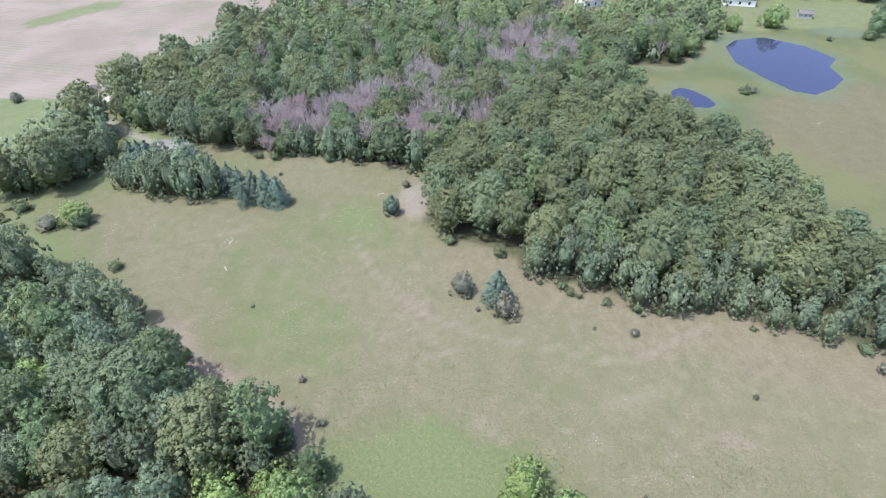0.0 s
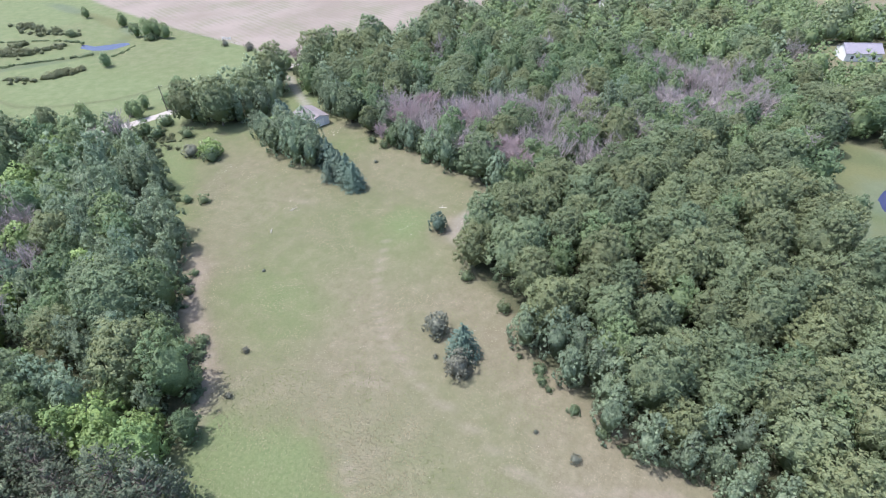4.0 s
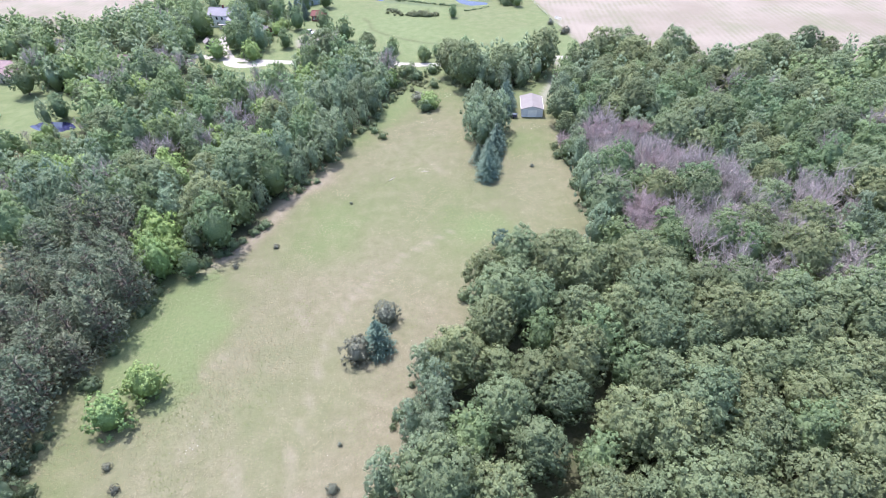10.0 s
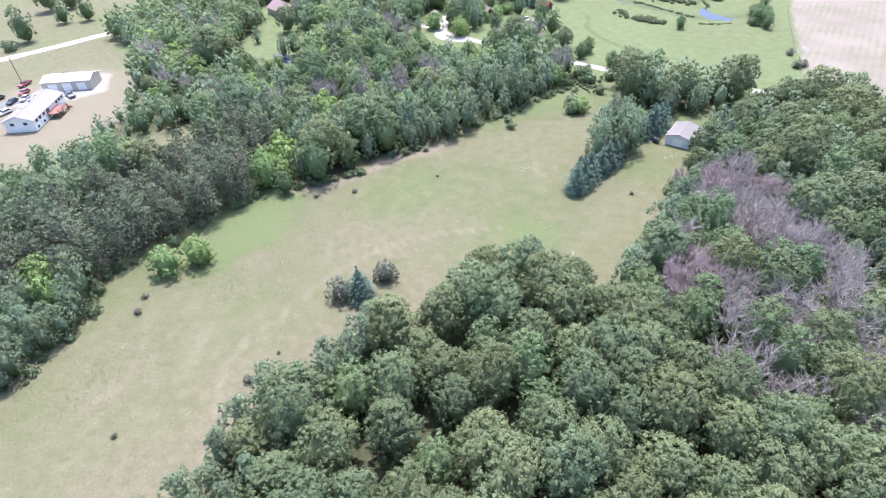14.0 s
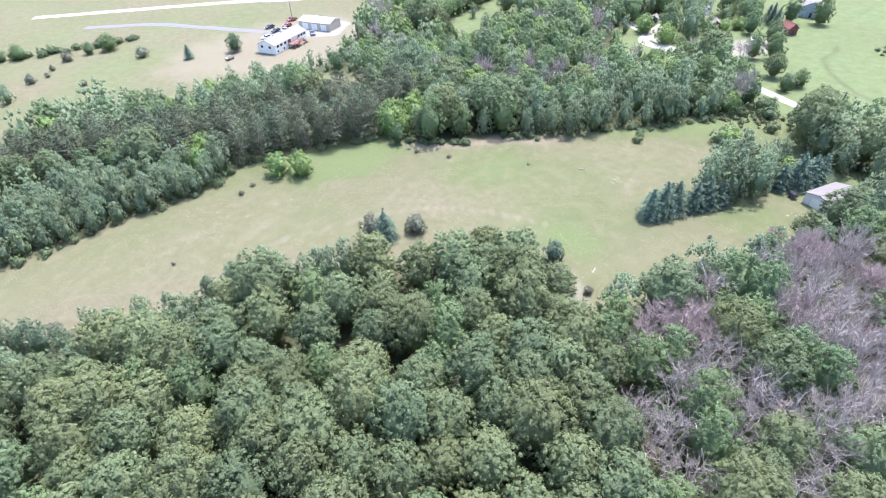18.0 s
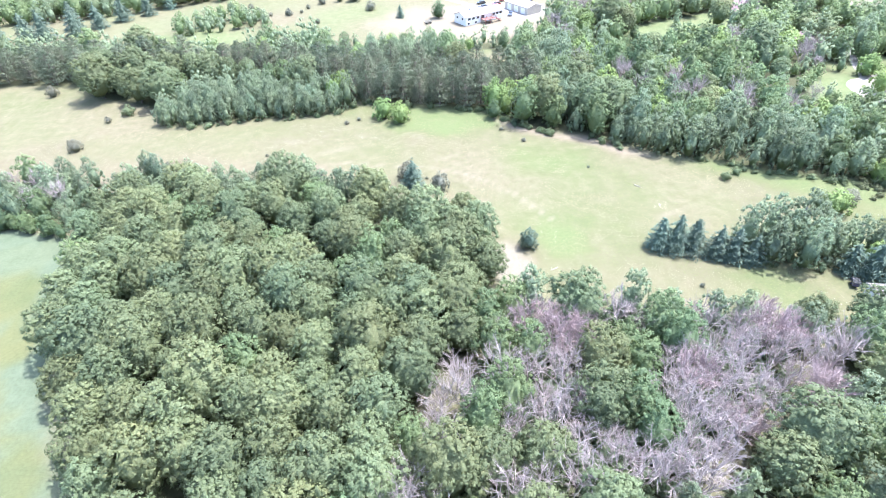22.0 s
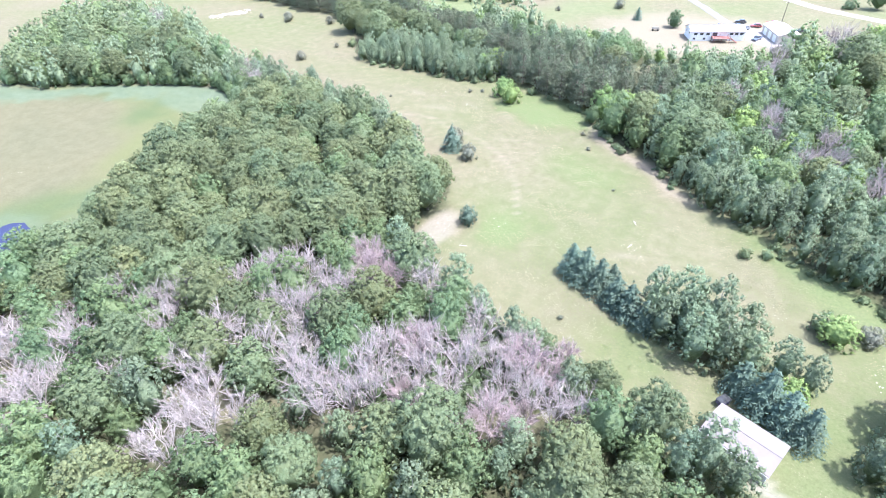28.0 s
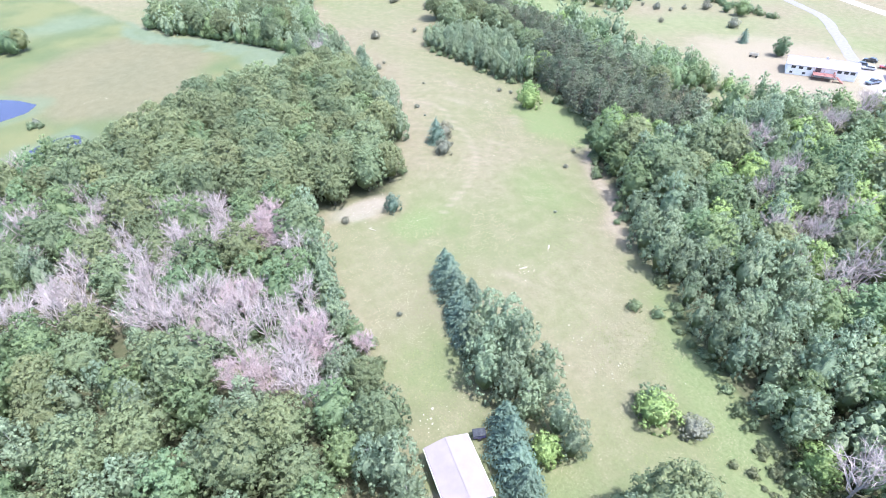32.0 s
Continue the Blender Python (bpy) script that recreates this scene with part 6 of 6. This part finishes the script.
for name, label, at, turn, sz, wall, roof in (
        ("barn", "blue-grey metal barn with a pale roof beyond dark evergreens", (-233, 67, 0), 20, (13, 9, 4.2, 2.4), WALLBLUE, ROOFWHITE),
        ("barn", "small weathered red wooden barn beside evergreens", (-199, 72, 0), 60, (6, 4, 2.8, 1.6), WALLRED, WALLRED),
        ("barn", "small red wooden cabin with a pale roof", (-183.5, 48, 0), 35, (5, 4, 2.6, 1.3), WALLRED, ROOFWHITE),
        ("garden_shed", "little dark shed with a pale roof above the drive", (-174, 24.5, 0), 20, (3.6, 3.0, 2.2, 0.9), SHINGLEDARK, ROOFWHITE),
        ("house", "brick house with a broad reddish shingle roof among trees", (-161, -50, 0), 62, (17, 10, 3.0, 3.0), WALLTAN, SHINGLEPINK),
        ("house_wing", "projecting gabled wing with reddish shingle roof", (-155, -45, 0), -28, (8, 7, 2.9, 2.3), WALLTAN, SHINGLEPINK),
        ("cottage", "small cottage with a reddish roof hidden by trees", (-157, -3, 0), 70, (8, 6, 2.8, 1.9), WALLGREY, SHINGLEPINK),
        ("house", "white house with a grey roof half hidden in woods", (71, 279, 0), 25, (13, 8, 3.2, 2.4), WALLWHITE, SHINGLEGREY),
        ("house", "white-roofed house deep in the woods", (-31, 302, 0), 40, (12, 8, 3.0, 2.3), WALLWHITE, SHINGLEDARK),
        ("house", "pale house with dark windows under trees by the pond", (142, 276, 0), -15, (14, 8, 3.2, 2.2), WALLWHITE, SHINGLEDARK),
        ("boat_shed", "dark open shed on the lawn beyond the pond", (162, 253, 0), -20, (5.5, 4, 2.2, 0.8), WALLGREY, SHINGLEDARK)):
    g = gable(name, label, "building", at, turn, *sz, wall, roof)
    for k in (-0.3, 0.0, 0.3):
        for side, face in ((1, "+y"), (-1, "-y")):
            window(g, k * sz[0], side * sz[1] / 2, 0.9, min(1.0, sz[0] * 0.12), min(1.2, sz[2] - 1.5), face, WALLWHITE)
    part("door", box(sz[0] / 2, -0.5, 0, sz[0] / 2 + 0.05, 0.5, min(2.05, sz[2] - 0.15)), DARK, g)


# ---- vehicles ----
def car(label, colour, at, turn, pickup=False, length=4.8, width=1.85):
    ob = thing("pickup_truck" if pickup else "car", label, "truck" if pickup else "car", at=at, turn=turn)
    a, b = length / 2, width / 2
    p = CARPAINT[colour]
    if pickup:
        body = prism([(-a, 0.5), (a, 0.5), (a, 0.95), (a - 0.1, 1.05), (0.35 * a, 1.1), (0.3 * a, 1.12), (-a, 1.12)], -b, b)
        cab = [(-0.12 * a, 1.1), (0.42 * a, 1.1), (0.2 * a, 1.78), (-0.08 * a, 1.8)]
        bed = box(-a + 0.12, -b + 0.14, 1.13, -0.16 * a, b - 0.14, 1.145)
    else:
        body = prism([(-a, 0.45), (a, 0.45), (a, 0.8), (a - 0.15, 0.92), (0.45 * a, 1.0), (-a + 0.1, 1.02), (-a, 0.85)], -b, b)
        cab = [(-0.86 * a, 1.0), (0.42 * a, 1.0), (0.12 * a, 1.52), (-0.62 * a, 1.54)]
        bed = None
    bmesh.ops.bevel(body, geom=list(body.edges), offset=0.05, segments=1, affect="EDGES")
    part("body", body, p, ob)
    cabin = prism(cab, -b + 0.12, b - 0.12)
    part("cabin", cabin, GLASS, ob, "dark glazed cabin")
    part("roof", prism([(cab[3][0] - 0.02, cab[3][1] - 0.01), (cab[2][0] + 0.02, cab[2][1] - 0.01), (cab[2][0], cab[2][1] + 0.05), (cab[3][0], cab[3][1] + 0.05)], -b + 0.16, b - 0.16), p, ob)
    if bed:
        part("bed_liner", bed, RUBBER, ob)
    for x in (-0.62 * a, 0.62 * a):
        for y in (-b + 0.02, b - 0.22):
            w = part("wheel", rod((x, y, 0.34), (x, y + 0.2, 0.34), 0.34, 0.34, 12), RUBBER, ob)
            part("rim", rod((x, y - 0.01, 0.34), (x, y + 0.21, 0.34), 0.19, 0.19, 8), CARPAINT["silver"], w)
    for y in (-b + 0.15, b - 0.45):
        part("headlight", box(a - 0.03, y, 0.68, a + 0.02, y + 0.3, 0.82), WALLWHITE, ob)
        part("tail_light", box(-a - 0.02, y, 0.72, -a + 0.03, y + 0.3, 0.86), WALLRED, ob)
    return ob


# prism pulls along y, so the outline's x is the car's length
for label, colour, at, turn, pick in (
        ("black car parked on the gravel yard", "black", (-42, -94, 0), 10, False), ("dark car parked beside the house on gravel", "black", (-41.5, -86.5, 0), 20, False),
        ("silver car parked beside the house on gravel", "silver", (-45, -84.5, 0), 25, False), ("red car parked on the gravel yard", "red", (-49, -90, 0), 15, False),
        ("red pickup parked at the yard's far edge", "red", (-55, -97, 0), 15, True), ("white car parked by the house gable", "white", (-34, -80.5, 0), 0, False),
        ("slate-grey pickup parked before the garage", "blue", (-52, -71, 0), 70, True), ("black car behind the garage", "black", (-66, -89, 0), 30, False),
        ("white pickup on the bare farmyard ground", "white", (-180, 67, 0), 30, True), ("dark car on the farmhouse drive", "black", (-187.5, 35, 0), 80, False),
        ("dark car on the farm lawn", "blue", (-222, 48, 0), 20, False)):
    car(label, colour, at, turn, pick, 5.6 if pick else 4.7, 2.0 if pick else 1.85)
trailer = thing("utility_trailer", "small dark blue covered trailer beside the shed corner", "trailer", at=(-75.2, 128.6, 0), turn=60)
part("box", box(-1.0, -0.65, 0.45, 1.0, 0.65, 1.25, 0.06), CARPAINT["purple"], trailer)
part("lid", box(-1.05, -0.7, 1.25, 1.05, 0.7, 1.36, 0.04), CARPAINT["black"], trailer)
part("drawbar", rod((1.0, 0, 0.5), (2.0, 0, 0.42), 0.05, 0.04, 6), RUBBER, trailer)
for y in (-0.8, 0.68):
    part("wheel", rod((0, y, 0.3), (0, y + 0.14, 0.3), 0.3, 0.3, 12), RUBBER, trailer)
wagon = thing("farm_wagon", "old wooden wagon under a tree on the lawn", "wagon", at=(-11, -66, 0), turn=15)
part("bed", box(-1.6, -0.8, 0.75, 1.6, 0.8, 0.95, 0.03), LOGWOOD, wagon)
for s in (-1, 1):
    part("side_board", box(-1.6, s * 0.78, 0.95, 1.6, s * 0.84, 1.4), LOGWOOD, wagon)
for x in (-1.1, 1.1):
    for y in (-0.95, 0.85):
        part("wheel", rod((x, y, 0.4), (x, y + 0.1, 0.4), 0.4, 0.4, 12), RUBBER, wagon)

# ---- poles, fences, gate ----
for x, y, t in ((-158, 28, 20), (-58, -103, 40), (-136, 64, 70), (-127.5, 118, 80), (-152, -70, 0)):
    pole = thing("utility_pole", "weathered wooden utility pole with a crossarm", "pole", "poles along the road", at=(x, y, 0), turn=t)
    part("post", rod((0, 0, -0.5), (0, 0, 9.0), 0.16, 0.11, 8), BARK, pole)
    part("crossarm", box(-1.1, -0.06, 8.3, 1.1, 0.06, 8.44), BARK, pole)
    for k in (-1.0, 0.0, 1.0):
        part("insulator", rod((k, 0, 8.44), (k, 0, 8.62), 0.05, 0.03, 6), WALLWHITE, pole)


def fence(label, line, gap):
    ob = thing("fence", label, "fence", at=(*line[0], 0))
    o = Vector((*line[0], 0))
    prev = None
    for a, b in zip(line[:-1], line[1:]):
        a, b = Vector((*a, 0)), Vector((*b, 0))
        n = max(1, int((b - a).length / gap))
        for k in range(n):
            p = a.lerp(b, k / n) - o
            part("post", rod(p + Vector((0, 0, -0.3)), p + Vector((rng.uniform(-0.05, 0.05), 0, 1.25)), 0.07, 0.06, 5), BARK, ob)
            if prev is not None:
                for z in (0.5, 0.85, 1.15):
                    part("wire", rod(prev + Vector((0, 0, z)), p + Vector((0, 0, z)), 0.012, 0.012, 3), WALLGREY, ob)
            prev = p
    return ob


fence("post and wire fence along the crop field", [(-225, 181), (-195, 178.5), (-164, 176.5), (-150, 178)], 4.0)
gate = thing("farm_gate", "white barred gate at the corner of a crop field", "gate", at=(-168, 180, 0), turn=25)
for x in (-1.9, 0, 1.9):
    part("upright", box(x, -0.05, 0, x + 0.1, 0.05, 1.35), WALLWHITE, gate)
for z in (0.3, 0.6, 0.9, 1.2):
    part("bar", box(-1.9, -0.03, z, 2.0, 0.03, z + 0.09), WALLWHITE, gate)

# ---- logs, stones, stubs ----
def log(label, at, turn, n):
    ob = thing("fallen_log", label, "log", at=at, turn=turn)
    part("stem", rod((-1.0, 0, 0.08), (0.9, 0.15, 0.12), 0.10, 0.06, 7), LOGWOOD, ob)
    for k in range(n):
        a = 0.7 + k * 1.1
        x = -0.8 + k * 0.6
        part("branch", rod((x * 0.7, 0.05, 0.1), (x * 0.7 + 0.5 * math.cos(a), 0.6 * math.sin(a), 0.15 + 0.25 * (k % 2)), 0.045, 0.02, 5), LOGWOOD, ob)


log("bleached fallen log with broken branches in grass", (-17.2, 113.8, 0.0), 20, 4)
log("bleached fallen log with broken branches in grass", (-49.6, 95.2, 0.0), 70, 3)
log("bleached fallen branch lying in grass", (-48, 86, 0.0), 120, 2)


def stone_bed(name, label, spots, seed):
    r = np.random.default_rng(seed)
    pieces = []
    for x, y, spread, n, size in spots:
        for _ in range(n):
            s = size * r.uniform(0.4, 1.3)
            pieces.append(blob((x + r.normal() * spread, y + r.normal() * spread, s * 0.25), (s, s * r.uniform(0.6, 1), s * 0.6), r, 3, 5))
    v, f = join(pieces)
    tagged(new(name, mesh_np(name, v, f, (STONE,))), label, "stones", kind="stuff")


stone_bed("pale_stones", "pale stones and bleached tufts scattered in the meadow", [(18, 45, 1.2, 15, 0.10), (23, 44, 1.2, 9, 0.10), (34, 41, 0.8, 4, 0.14), (-8, 68, 0.6, 4, 0.09), (-50, 95, 1.5, 9, 0.09), (5, 49, 0.6, 4, 0.09),
                                     (-70, 102, 2.0, 13, 0.12), (-79, 103, 2.0, 13, 0.12), (-97, 112, 2.0, 15, 0.13), (-100, 108, 1.6, 12, 0.13), (-51, 97, 1.8, 9, 0.10), (-9, 110, 3.0, 30, 0.12),
                                     (-68, 132, 1.6, 24, 0.13), (-20, 102, 1.2, 8, 0.12), (115, 150, 4.0, 8, 0.13), (16, 55, 9.0, 36, 0.07), (-20, 85, 16.0, 36, 0.06), (-60, 110, 16.0, 36, 0.07)], 11)
stone_bed("rubble_heap", "heap of grey rubble and broken concrete by the wood", [(198, 10, 2.0, 40, 0.7), (195, 3, 2.0, 50, 0.7), (192, -3, 2.0, 40, 0.7)], 12)


def tufts(name, label, material, count, region, seed, dry):
    """Grass tussocks: three bent blades each."""
    r = np.random.default_rng(seed)
    lo, hi = np.array(region).min(0), np.array(region).max(0)
    p = r.uniform(lo, hi, (count * 3, 2))
    p = p[inside(region, p) > 0.3]
    g = vnoise(p[:, 0], p[:, 1], 7.0) + 0.6 * vnoise(p[:, 0], p[:, 1], 2.2)
    p = p[(g > 0.85) if dry else (g < 0.80)][:count]
    n = len(p)
    base = np.stack([p[:, 0], p[:, 1], np.zeros(n)], 1)
    vs = []
    for k in range(3):
        a = r.random(n) * 6.283
        h = r.uniform(0.04, 0.10, n)
        w = r.uniform(0.04, 0.09, n)
        d = np.stack([np.cos(a), np.sin(a), np.zeros(n)], 1)
        s = np.stack([-np.sin(a), np.cos(a), np.zeros(n)], 1) * w[:, None]
        vs.append(np.stack([base - s, base + s, base + d * (h * 2.6)[:, None] + np.array([0, 0, 1]) * h[:, None]], 1))
    v = np.stack(vs, 1).reshape(-1, 3)
    v[:, 2] -= 0.02
    f = np.arange(len(v)).reshape(-1, 3)
    tagged(new(name, mesh_np(name, v, [f], (material,))), label, "grass", kind="stuff")


MEADOW = SOUTH_EDGE[:18] + [(120, 30)] + NORTH_EDGE[1:] + [(-74, 128), (-92, 116), (-108, 110)]
tufts("dry_grass_tussocks", "straw-coloured grass tussocks over the meadow", DRYGRASS, 30000, MEADOW, 21, True)
tufts("green_grass_tussocks", "green grass tussocks over the meadow", LUSHGRASS, 20000, MEADOW, 22, False)

for o in [q for pl in PROTO.values() for q in pl]:
    for c in list(o.children_recursive) + [o]:
        bpy.data.objects.remove(c)
